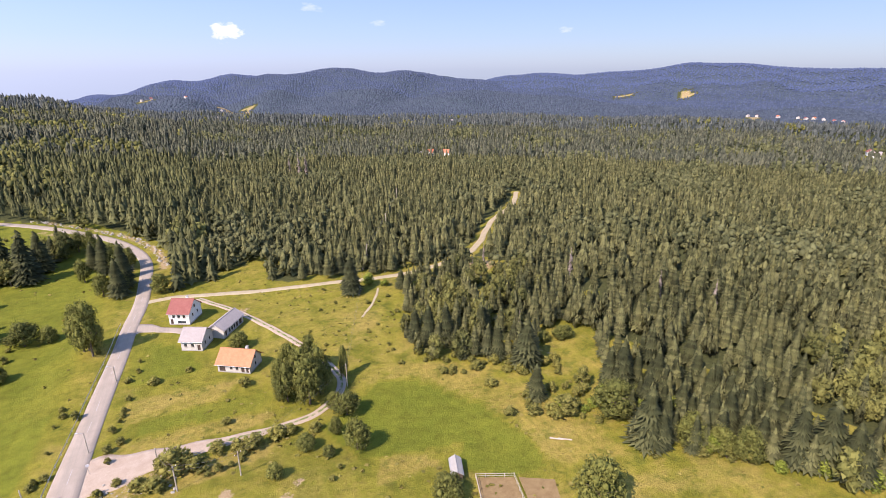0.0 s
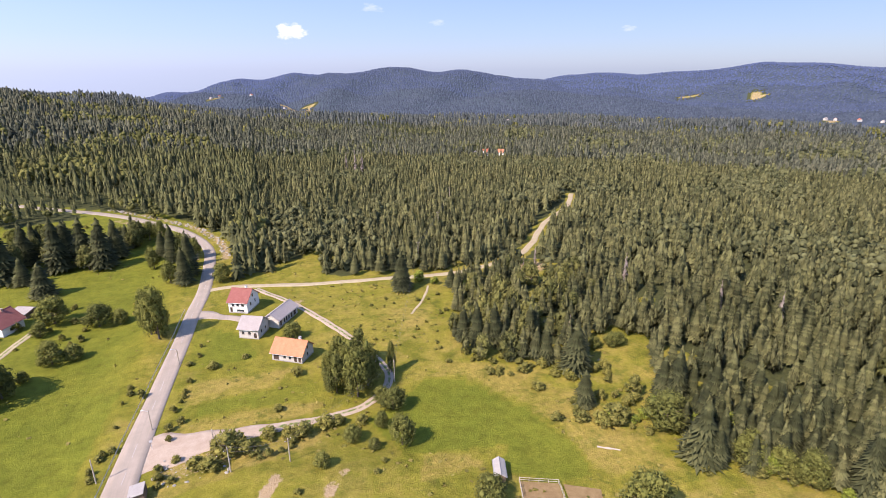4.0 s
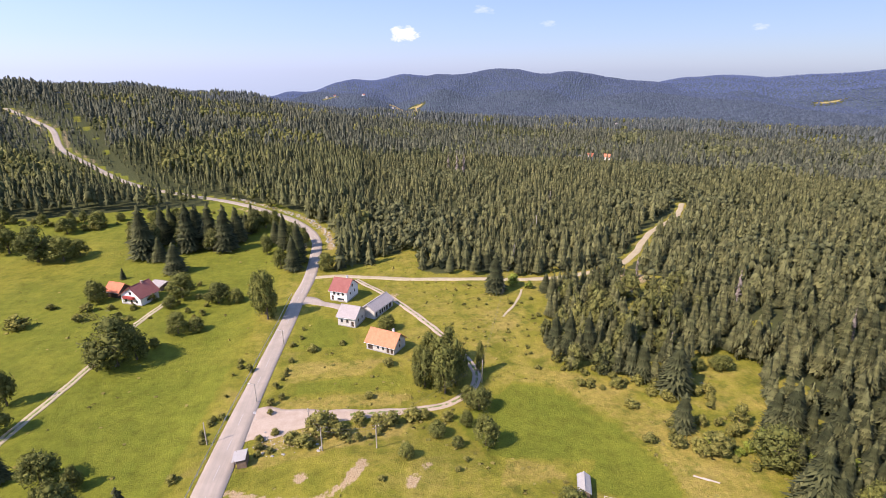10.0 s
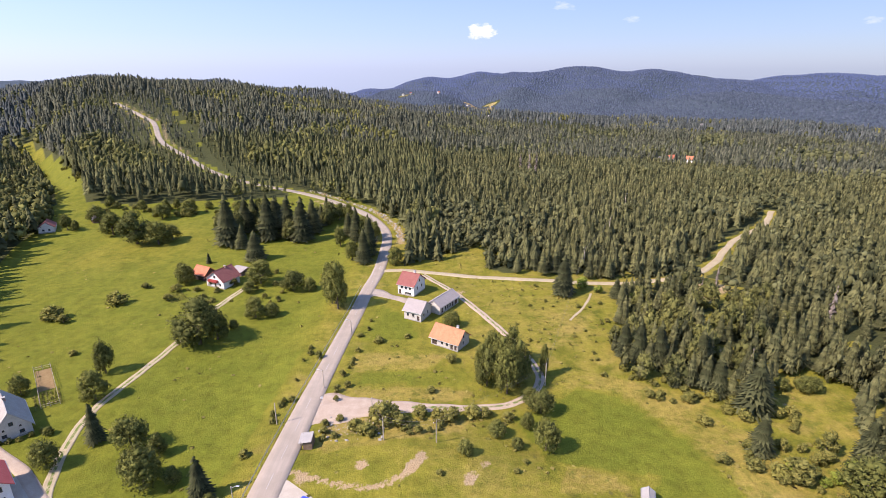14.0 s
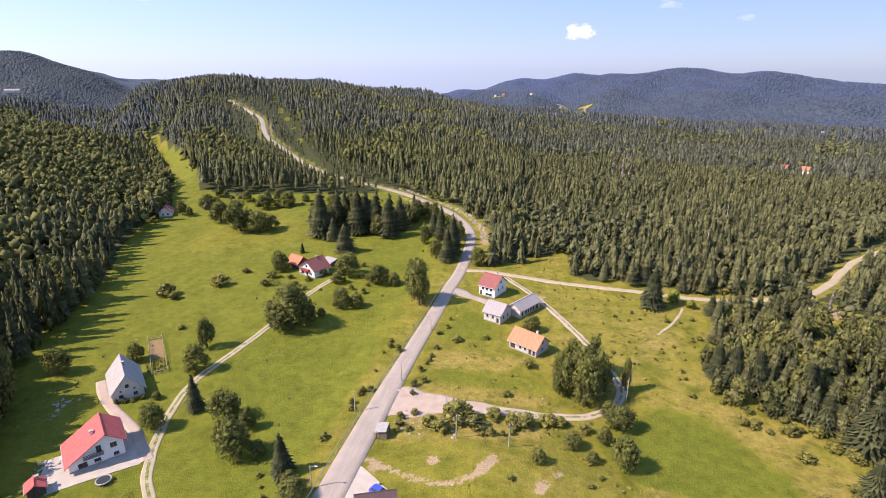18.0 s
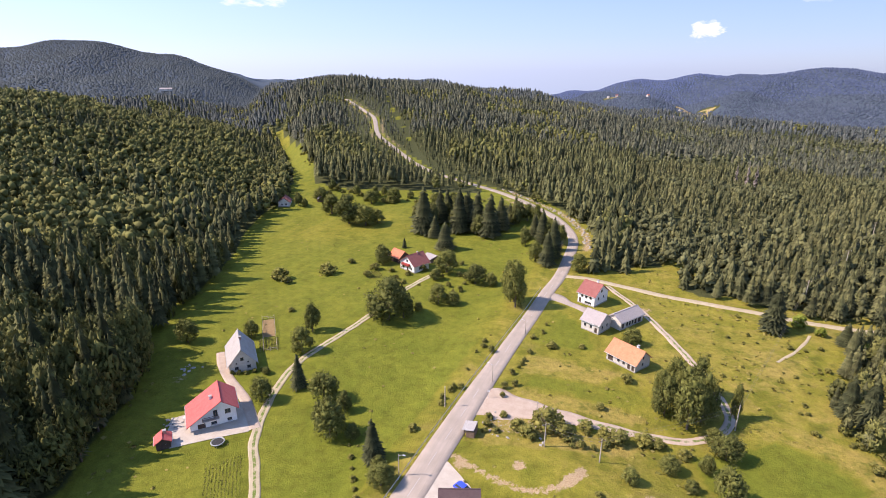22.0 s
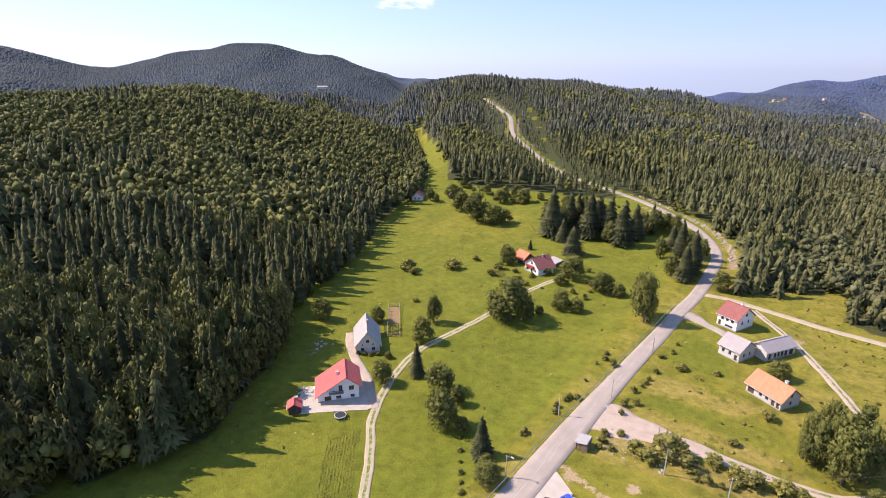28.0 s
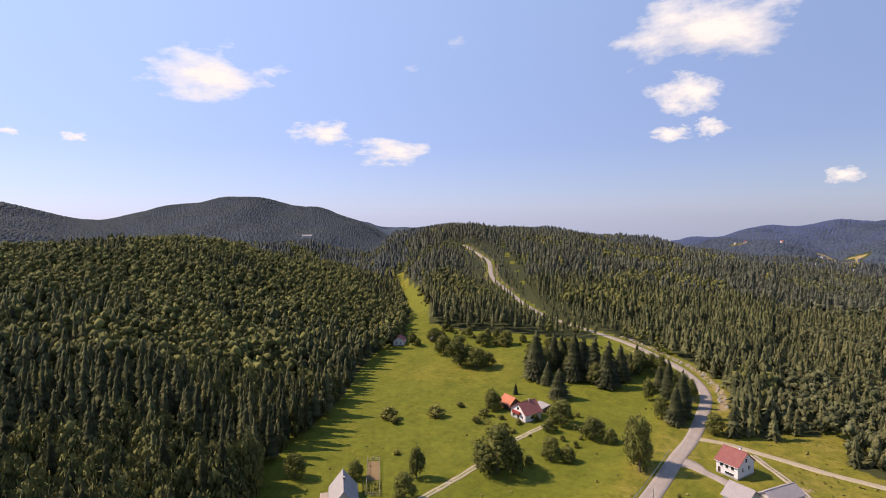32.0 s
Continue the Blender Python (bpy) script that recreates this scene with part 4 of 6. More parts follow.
rng = np.random.default_rng(7)
SPRUCE_NEAR = [needle_shape(17, 13, s, 0.78 + 0.04 * (s % 3), 0.12) for s in range(8)] + [clump_shape(14, 260, s + 200, 0.06, 1, 0.5, 0.7) for s in range(2)]
SPRUCE_MID = [needle_shape(6, 6, s + 20, 0.72 + 0.05 * (s % 3), 0.28) for s in range(8)] + [clump_shape(4, 22, s + 210, 0.25, 1, 0.45, 0.85) for s in range(2)]
SPRUCE_RIM = [needle_shape(9, 7, s + 320, 0.76, 0.03) for s in range(6)] + [clump_shape(7, 60, s + 330, 0.03, 1, 0.35, 0.8) for s in range(2)]
SPRUCE_FAR = [needle_shape(4, 4, s + 40, 0.75, 0.3) for s in range(6)] + [clump_shape(3, 4, s + 220, 0.06, 1, 0.4) for s in range(1)]
SPRUCE_TINY = [needle_shape(3, 4, s + 240, 0.75, 0.35) for s in range(6)]
LEAFY_NEAR = [clump_shape(16, 420, s + 60, 0.1, 1, 0.1, 0.75) for s in range(5)]
LEAFY_TALL = [clump_shape(24, 760, s + 65, 0.12, 1, 0.15, 0.62, 0.82) for s in range(5)]
LEAFY_MID_SHAPES = [clump_shape(6, 46, s + 70, core=0.85) for s in range(7)]
LEAFY_FAR = [clump_shape(2, 6, s + 80) for s in range(4)]
BLUNT = [blunt_shape(s, 4) for s in range(5)]


def wood(place, step, r0, r1, az0, az1, leafy_share, spruces, leaves, tall, label, needles=None, slim=0.78, thin=0.50, squat=0.88, foliage=None):
    x, y = scatter(step, r0, r1, az0, az1, rng)
    mixed = uneven(x, y) * 0.9 + rng.uniform(0, 0.55, len(x))
    az = np.degrees(np.arctan2(-x, y))
    share = leafy_share(az, np.hypot(x, y)) if callable(leafy_share) else leafy_share
    broad = mixed > np.quantile(mixed, 1 - 0.999 * share) if np.isscalar(share) else mixed > 1.25 - 0.95 * share
    tall = tall(np.hypot(x, y)) if callable(tall) else tall
    edge = rng.uniform(0.76, 1.12, len(x)) * tall * (0.88 + 0.24 * uneven(y * 1.7, x * 1.7))
    edge *= np.where((y > 300) & (x < -60), np.clip(away(ROAD, x, y) / 40, np.where(y > 350, 0.5, 0.66), 1), 1.0)      # young growth beside the upper road
    edge *= np.where(x < -140, np.clip(away(CUT, x, y) / 10, 0.62, 1), 1.0)
    for kind, sel, shapes, mat, w in (("spruce", ~broad, spruces, needles or SPRUCE, thin), ("broadleaf", broad, leaves, foliage or LEAFY, slim)):
        if sel.any():
            h = edge[sel] * (1.0 if kind == "spruce" else squat)
            grow(f"{kind}_wood_{place}", shapes, x[sel], y[sel], h * w * rng.uniform(0.85, 1.25, sel.sum()), h, mat, label.format(kind), rng)


wood("east_edge", 4.3, 60, 195, -76, 2, 0.14, SPRUCE_NEAR, LEAFY_NEAR, 10.0, "dense dark green {} wood on the slope", YOUNG, thin=0.44)
wood("east_rim", 4.5, 195, 265, -70, 2, 0.20, SPRUCE_RIM, LEAFY_MID_SHAPES, 10.0, "dense olive green {} wood on the slope", YOUNG, foliage=GREY_LEAVES)
wood("east_slope", 4.5, 265, 480, -70, 2, 0.20, SPRUCE_MID, LEAFY_MID_SHAPES, 10.0, "dense olive green {} wood on the slope", YOUNG, foliage=GREY_LEAVES)
wood("hill_edge", 4.8, 60, 230, 38, 92, 0.50, SPRUCE_NEAR, LEAFY_TALL, lambda r: np.interp(r, (150, 230), (21.0, 17.5)), "tall dark {} wood at the meadow's edge", slim=0.58, thin=0.36)
wood("hill", 5.6, 230, 600, 38, 86, lambda az, r: 0.42 + 0.5 * bump(r, 410, 130), SPRUCE_MID, LEAFY_MID_SHAPES, lambda r: np.interp(r, (230, 340), (17.5, 13.5)), "mixed {} wood covering the hill", slim=0.78, squat=0.9)
wood("ridge_edge", 4.7, 150, 285, 2, 38, 0.14, SPRUCE_RIM, LEAFY_MID_SHAPES, 15.5, "tall dark {} wood behind the road bend", thin=0.42)
wood("ridge", 5.0, 285, 480, 2, 38, 0.14, SPRUCE_MID, LEAFY_MID_SHAPES, 15.5, "tall dark {} wood behind the road bend", thin=0.42)
# conifers of the farther woods use the haze-tinted materials
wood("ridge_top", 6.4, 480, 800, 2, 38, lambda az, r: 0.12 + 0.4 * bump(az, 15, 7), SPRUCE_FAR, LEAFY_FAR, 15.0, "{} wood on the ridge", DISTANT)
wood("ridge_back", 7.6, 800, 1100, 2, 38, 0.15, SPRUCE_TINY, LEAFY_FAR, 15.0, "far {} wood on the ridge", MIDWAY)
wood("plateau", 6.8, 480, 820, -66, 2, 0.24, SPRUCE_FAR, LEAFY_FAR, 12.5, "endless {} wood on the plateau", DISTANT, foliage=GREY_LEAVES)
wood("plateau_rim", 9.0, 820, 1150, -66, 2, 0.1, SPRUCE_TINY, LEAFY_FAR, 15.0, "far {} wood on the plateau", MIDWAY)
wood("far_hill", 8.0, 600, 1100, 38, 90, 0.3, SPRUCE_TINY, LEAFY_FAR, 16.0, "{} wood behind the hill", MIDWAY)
# basin and mountain crowns carry painted haze in their colour
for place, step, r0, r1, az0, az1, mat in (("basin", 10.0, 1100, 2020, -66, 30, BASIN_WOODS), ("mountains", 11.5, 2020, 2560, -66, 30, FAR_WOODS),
                                              ("far_range", 13.0, 2560, 3250, -66, 30, FAR_RANGE), ("west_mountain", 8.8, 1100, 2350, 30, 80, HAZY_WOODS)):
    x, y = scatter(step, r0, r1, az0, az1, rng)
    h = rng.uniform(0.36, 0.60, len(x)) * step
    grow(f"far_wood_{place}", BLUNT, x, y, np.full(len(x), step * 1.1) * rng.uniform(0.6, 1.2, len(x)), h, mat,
         "distant wooded mountainsides with blue haze painted in", rng, tint=rng.uniform(0.1, 0.6, len(x)))


# single trees and shrubs, each with its trunk
def trunk_mesh(name, tall, radius, limbs, seed):
    rnd = random.Random(seed)
    bm = bmesh.new()
    prism(bm, (0, 0, -0.04), (0.01, 0.0, tall * 0.55), radius, radius * 0.6, 7)
    prism(bm, (0.01, 0.0, tall * 0.55), (0.0, 0.01, tall), radius * 0.6, radius * 0.2, 6)
    for i in range(limbs):
        a, z = rnd.uniform(0, 6.28), tall * rnd.uniform(0.35, 0.8)
        prism(bm, (0, 0, z), (0.26 * math.cos(a), 0.26 * math.sin(a), z + 0.16), radius * 0.45, radius * 0.12, 5)
    return mesh_of(name, bm, BARK)


def crown_mesh(shape, mat, seed):
    v, t, o = shape
    tint = np.full(len(v), np.random.default_rng(seed).uniform(0.3, 1.0) * (0.45 if mat is SPRUCE else 1.0))
    return raw_mesh("crown", v, t, mat, outward=o, tint=tint)


def kinds(name, shapes, mat, trunk, label, category):
    """Model trees with trunk and crown, one unit in size."""
    made = []
    for s, shape in enumerate(shapes):
        root = tagged(new(name), label, category)
        part("trunk", trunk_mesh("trunk", *trunk, s), None, root)
        part("crown", crown_mesh(shape, mat, s), None, root)
        made.append(root)
    return made


MODELS = {
    "leafy": kinds("broadleaf_tree", [clump_shape(54, 3400, 100 + s, 0.02, 1, 0.0, 0.55, 0.66) for s in range(6)], SUNNY_LEAVES, (0.62, 0.035, 7), "round-crowned green broadleaf tree on the meadow", "tree"),
    "conifer": kinds("spruce_tree", [needle_shape(26, 17, 120 + s) for s in range(6)], SPRUCE, (0.7, 0.020, 0), "dark green spruce with drooping branches", "tree"),
    "shrub": kinds("shrub", [clump_shape(16, 500, 140 + s, 0.0, 1, 0.0, 0.68, 0.85) for s in range(5)], SHRUBS, (0.45, 0.03, 5), "low bushy green shrub in the grass", "shrub"),
    "bush": kinds("bush", [clump_shape(22, 900, 180 + s, 0.0, 1, 0.0, 0.68, 0.8) for s in range(4)], BRIGHT_LEAVES, (0.45, 0.03, 5), "bright green leafy bush", "bush"),
    "beech": kinds("beech_tree", [clump_shape(34, 1300, 190 + s, 0.12, 1, 0.1, 0.68, 0.75) for s in range(4)], LEAFY, (0.62, 0.030, 6), "tall dark green broadleaf tree", "tree"),
    "snag": kinds("dead_tree", [spruce_shape(12, 5, 160)], DEADWOOD, (0.95, 0.02, 8), "grey dead spruce with bare branches", "tree"),
}
plant_rng = random.Random(11)


def plant(kind, places, label="", group=""):
    for x, y, w, h in places:
        if away(ROAD, x, y) < 3.6 + 0.3 * w:          # keep clear of the carriageway
            x += 4.2 if x > -32 else -4.2
        model = plant_rng.choice(MODELS[kind])
        ob = copy_thing(model, pose(x, y, z_at(x, y) - 0.1, 0, 0, plant_rng.uniform(0, 360)))
        grown = {"leafy": (1.10, 1.14), "shrub": (1.02, 1.10), "bush": (1.05, 1.1), "beech": (1.1, 1.1), "conifer": (1.1, 1.05), "snag": (1, 1)}[kind]
        ob.scale = (w * grown[0], w * grown[0], h * grown[1])
        tagged(ob, label, group=group)


LEAFY_WEST = [(-74, 136, 16.0, 14.3), (-70, 139, 8.3, 9.7), (-64, 154, 7.8, 7.1), (-59, 155, 5.9, 4.7), (-37.5, 157, 8.6, 16.1), (-36, 161, 8.0, 14.3), (-39, 161, 7.0, 13.0), (-100, 181, 7.5, 8.0), (-72, 182, 11.2, 9.0), (-58, 176, 9.6, 7.7), (-52, 176, 6.4, 5.1), (-73, 173, 5.7, 4.5), (-68, 146, 3.8, 3.1), (-89, 180, 5.1, 4.0), (-164, 240, 12.8, 10.7), (-145, 227, 16.3, 15.3), (-135, 227, 13.2, 10.5), (-132, 234, 8.9, 7.3), (-190, 245, 6.2, 8.0), (-185, 244, 4.1, 5.7), (-184, 259, 10.5, 8.4), (-143, 275, 10.2, 8.2), (-153, 265, 10.1, 8.1)]
SHRUB_WEST = [(-97.2, 91.4, 1.6, 1.1), (-95.6, 92.2, 1.8, 1.2), (-93.9, 92.9, 1.7, 1.1), (-92.3, 94.4, 1.8, 1.3), (-91.1, 96.0, 1.6, 1.2), (-55.6, 81.7, 1.4, 0.9), (-53.6, 79.0, 1.1, 0.7), (-51.2, 75.7, 1.6, 1.1), (-49.2, 72.9, 1.2, 0.8), (-47.2, 70.0, 1.7, 1.2), (-45.4, 67.6, 1.3, 0.9), (-43.8, 65.3, 1.8, 1.3), (-115, 163, 7.8, 4.7), (-129, 151, 7.7, 4.6), (-124, 149, 4.5, 2.7), (-107, 129, 2.8, 1.7), (-28, 97, 2.4, 1.5), (-38, 106, 2.3, 1.6), (-38, 87, 2.8, 1.7), (-32, 126, 2.3, 2.3), (-40, 98, 1.9, 1.3), (-113, 177, 3.8, 2.3), (-100, 174, 5.1, 3.0), (-99, 166, 4.4, 2.7)]
CONIFER_WEST = [(-102, 227, 13.8, 22.9), (-101, 246, 10.6, 18.4), (-83, 208, 10.1, 12.6), (-86, 234, 11.7, 21.9), (-78, 238, 11.7, 20.3), (-70, 233, 12.5, 20.8), (-68, 245, 10.2, 16.6), (-66, 267, 6.1, 13.0), (-44, 230, 7.9, 16.1), (-35, 209, 8.1, 17.7), (-32, 220, 6.5, 13.3), (-36, 201, 7.9, 14.3), (-101, 203, 2.6, 4.7), (-50, 242, 7.2, 11.1), (-89, 256, 9.0, 15.1), (-94, 222, 7.0, 10.9)]
LEAFY_YARD = [(-92, 120, 5.8, 9.5), (-87, 108, 7.6, 7.7), (-68, 91, 8.0, 7.6), (-59, 80, 8.0, 9.3), (-63, 82, 4.1, 6.9), (-41, 70, 5.9, 4.7), (-39, 73, 3.6, 3.7), (-82, 85, 6.0, 6.5), (-107, 110, 5.5, 5.7), (-122, 100, 7.1, 7.5), (-89, 95, 2.6, 2.1), (-61, 89, 4.2, 5.3), (-54, 81, 4.0, 4.0)]
CONIFER_YARD = [(-77, 93, 4.3, 9.6), (-46, 76, 5.2, 10.0)]
LEAFY_MID = [(9, 114.5, 6.8, 10.4), (13.8, 111.5, 8.0, 12.8), (17, 115.5, 7.0, 12.6), (11.5, 125, 6.8, 9.6), (16.5, 125, 6.4, 10.8), (8, 121, 5.0, 8.1), (24, 119.5, 2.8, 9.3), (13, 118, 7.0, 12.0), (21, 104, 7.2, 5.8), (20, 91, 6.2, 7.5), (17, 98, 3.7, 4.2), (-23, 199, 7.3, 7.3), (10, 95, 4.7, 3.7), (14, 91, 3.1, 2.4), (3, 87, 3.9, 3.1), (-0, 146, 6.3, 5.1), (19, 108, 4.8, 3.9)]
SHRUB_MID = [(0, 100, 5.6, 3.4), (5, 102, 5.2, 3.1), (8, 102, 3.8, 2.3), (-2, 81, 1.9, 1.1), (13, 83, 1.7, 1.0), (-15, 99, 8.0, 4.8), (-18, 94, 5.2, 3.1), (-11, 97, 5.3, 3.2), (-21, 96, 4.0, 2.4), (-21, 135, 3.7, 2.2), (-5, 111, 2.9, 1.7), (-0, 125, 4.0, 2.4), (-28, 117, 2.1, 1.8), (-28, 110, 2.3, 1.9), (-30, 112, 2.1, 1.7), (-7, 102, 4.1, 2.4), (-3, 101, 4.0, 2.4), (-17, 101, 4.1, 2.4), (-27, 138, 2.4, 1.4), (-13, 138, 2.4, 1.4), (13, 101, 3.5, 2.1)]
SHRUB_EAST = [(68, 84, 7.3, 4.4), (78, 91, 4.5, 5.6), (65, 85, 4.8, 2.9), (61, 87, 4.2, 2.5), (68, 103, 4.0, 2.4), (65, 106, 3.4, 2.1), (58, 102, 3.9, 2.3), (51, 111, 2.8, 2.0), (40, 120, 2.2, 1.3), (49, 114, 1.9, 1.1), (48, 119, 2.2, 1.5), (46, 123, 2.9, 2.1), (49, 150, 2.3, 1.5), (47, 136, 2.4, 1.7), (65, 83, 3.3, 2.0), (56, 89, 3.6, 2.2), (15, 86, 1.7, 1.0), (75, 64, 2.9, 1.8), (84, 60, 3.3, 2.0), (91, 55, 6.1, 3.7), (88, 57, 4.1, 2.5), (40, 131, 1.7, 1.0), (42, 160, 2.3, 1.4)]
LEAFY_EAST = [(77, 78, 11.0, 8.8), (55, 57, 10.6, 11.1), (32, 71, 6.9, 5.5), (84, 63, 6.9, 7.8), (88, 59, 6.4, 6.0), (82, 114, 4.4, 3.6), (89, 113, 5.2, 4.2), (91, 55, 7.0, 7.5), (86, 79, 5.9, 4.9), (87, 113, 5.2, 4.1)]
CONIFER_EAST = [(65, 92, 6.1, 9.4), (71, 106, 9.5, 13.6), (66, 113, 6.5, 10.5), (57, 117, 4.5, 5.8), (56, 126, 6.7, 12.7), (51, 127, 6.0, 12.8), (48, 130, 5.7, 10.9), (67, 125, 6.2, 11.1), (39, 170, 8.9, 14.6), (57, 168, 5.4, 7.2), (76, 67, 8.3, 13.9), (86, 86, 7.3, 13.5), (84, 88, 6.1, 11.2), (78, 65, 5.4, 9.3), (102, 47, 8.6, 15.5), (98, 50, 7.1, 14.6), (103, 43, 7.2, 12.9)]
plant("leafy", LEAFY_WEST, "broadleaf tree with a round crown on the west meadow")
plant("leafy", LEAFY_YARD, "broadleaf tree beside the farm lane")
plant("leafy", LEAFY_MID, "leafy tree in the clump beside the gravel lane")
plant("leafy", LEAFY_EAST, "bright green broadleaf tree at the wood's edge")
plant("shrub", SHRUB_WEST, "low shrub on the west meadow")
plant("shrub", SHRUB_MID, "low green shrub beside the gravel lane")
plant("shrub", SHRUB_EAST, "scrubby shrub on the dry slope")
plant("bush", [(78, 80, 6.5, 4.5), (83, 76, 4.5, 3.6), (89, 72, 5.5, 4.6), (86, 74, 3.6, 3.0), (87, 60, 5.0, 4.2), (92.5, 56.5, 5.4, 4.6), (96, 55, 4.0, 3.6), (100, 46, 4.5, 4.0), (68, 85, 4.0, 3.0),
               (105, 40, 5.0, 4.4), (90, 68, 3.8, 3.4), (75, 83, 3.2, 2.4), (72, 82, 2.6, 1.8), (80, 86, 3.4, 2.8), (94, 50, 3.0, 2.4), (47, 176, 5.0, 4.4), (61, 164, 4.0, 3.4), (52, 172, 3.6, 3.0)],
      "bright green leafy bush at the foot of the wood", "wood edge bushes")
plant("conifer", CONIFER_WEST, "tall dark spruce in the group above the farm")
plant("conifer", CONIFER_YARD, "slim young spruce beside the farm lane")
plant("conifer", CONIFER_EAST, "dark spruce at the edge of the east wood")


def strewn(kind, poly, count, w0, w1, slim, seed, label, group=""):
    """Random plants of a kind in a plan polygon."""
    rnd = random.Random(seed)
    xs, ys = [p[0] for p in poly], [p[1] for p in poly]
    made = 0
    while made < count:
        x, y, w = rnd.uniform(min(xs), max(xs)), rnd.uniform(min(ys), max(ys)), rnd.uniform(w0, w1)
        if inside(poly, np.array(x), np.array(y)) and away(ROAD, x, y) > 5 and away(TRACK, x, y) > 2.5:
            plant(kind, [(x, y, w, w * slim * rnd.uniform(0.8, 1.25))], label, group)
            made += 1


SCRUB = [(-206, 284), (-178, 282), (-120, 294), (-92, 300), (-96, 272), (-150, 262), (-190, 266)]
strewn("shrub", SCRUB, 34, 2.0, 5.0, 0.75, 1, "scrubby bush on the upper pasture", "pasture scrub")
strewn("leafy", SCRUB, 10, 3.5, 6.5, 1.0, 2, "small tree on the upper pasture", "pasture scrub")
strewn("shrub", [(22, 128), (44, 124), (46, 136), (54, 160), (46, 176), (12, 180), (14, 160)], 40, 0.5, 1.7, 0.65, 3, "tiny bush on the dry slope", "slope bushes")
strewn("shrub", [(46, 112), (66, 102), (76, 96), (82, 108), (60, 116), (46, 122)], 34, 1.2, 3.6, 0.75, 4, "scrub at the foot of the east wood", "wood edge scrub")
strewn("shrub", [(58, 92), (76, 72), (82, 70), (84, 90), (68, 94)], 16, 1.6, 4.0, 0.75, 5, "bush in the dry hollow", "hollow scrub")
strewn("shrub", [(-28, 91), (-10, 93), (4, 98), (2, 101), (-14, 101), (-28, 99)], 18, 0.8, 2.6, 0.7, 6, "weedy bush on the stony bank", "bank scrub")
strewn("shrub", [(-96, 160), (-60, 164), (-52, 182), (-66, 194), (-98, 190)], 26, 1.2, 3.6, 0.8, 7, "garden bush near the farm", "garden bushes")
strewn("beech", [(-112, 226), (-70, 234), (-62, 262), (-104, 260)], 12, 6.0, 10.0, 1.35, 31, "dark leafy tree in the group above the farm", "spruce group")
strewn("conifer", [(-112, 228), (-70, 238), (-64, 262), (-104, 262)], 10, 5.0, 9.0, 1.8, 8, "dark spruce in the group above the farm", "spruce group")
strewn("shrub", [(-236, 330), (-300, 400), (-306, 400), (-258, 345), (-244, 326)], 14, 1.5, 4.0, 0.8, 21, "bush at the rim of the upper strip", "strip bushes")
strewn("conifer", [(-238, 334), (-306, 408), (-300, 402), (-260, 350), (-246, 336)], 6, 3.5, 5.5, 2.0, 22, "young spruce at the rim of the upper strip", "strip spruces")
strewn("shrub", [(-246, 312), (-312, 392), (-318, 396), (-262, 326)], 10, 1.5, 4.0, 0.8, 23, "bush at the rim of the upper strip", "strip bushes")
strewn("leafy", [(-44, 196), (-33, 196), (-36, 240), (-58, 276), (-66, 268)], 14, 5.0, 9.0, 1.3, 9, "leafy tree below the road bend", "roadside trees")
strewn("shrub", [(-30, 106), (-27, 106), (-24, 150), (-27, 150)], 8, 0.8, 2.2, 0.9, 10, "weeds and bush on the road verge", "verge bushes")
strewn("shrub", [(-42, 66), (-39, 66), (-36, 160), (-40, 160)], 9, 0.8, 2.4, 0.9, 12, "bush on the bank below the road", "bank bushes")
strewn("leafy", [(-96, 176), (-104, 180), (-106, 186), (-103, 190)], 2, 4.0, 6.0, 1.1, 13, "garden tree beside the barn")
x, y = scatter(4.2, 60, 128, -62, -20, rng)
keep = np.hypot(x, y) < 126
plant("conifer", [(a, b, h * 0.46, h) for a, b, h in zip(x[keep][:150], y[keep][:150], rng.uniform(7, 13, 150))], "dark spruce on the edge of the east wood", "east wood edge")
x, y = scatter(5.0, 60, 152, 40, 85, rng)
spots = [(a, b, h) for a, b, h in zip(x[:120], y[:120], rng.uniform(17, 25, 120))]
plant("conifer", [(a, b, h * 0.26, h) for a, b, h in spots[::2]], "tall dark spruce on the edge of the hill wood", "hill wood edge")
plant("beech", [(a, b, h * 0.40, h * 0.8) for a, b, h in spots[1::2]], "tall leafy tree on the edge of the hill wood", "hill wood edge")
for x, y, h in ((58, 397, 20), (62, 391, 19), (52, 402, 18), (64, 400, 17), (76, 118, 10), (118, 150, 13), (132, 120, 12), (140, 105, 13), (96, 178, 9), (72, 129, 6), (75, 126, 5), (88, 172, 6)):
    plant("snag", [(x, y, h * 0.25, h)])


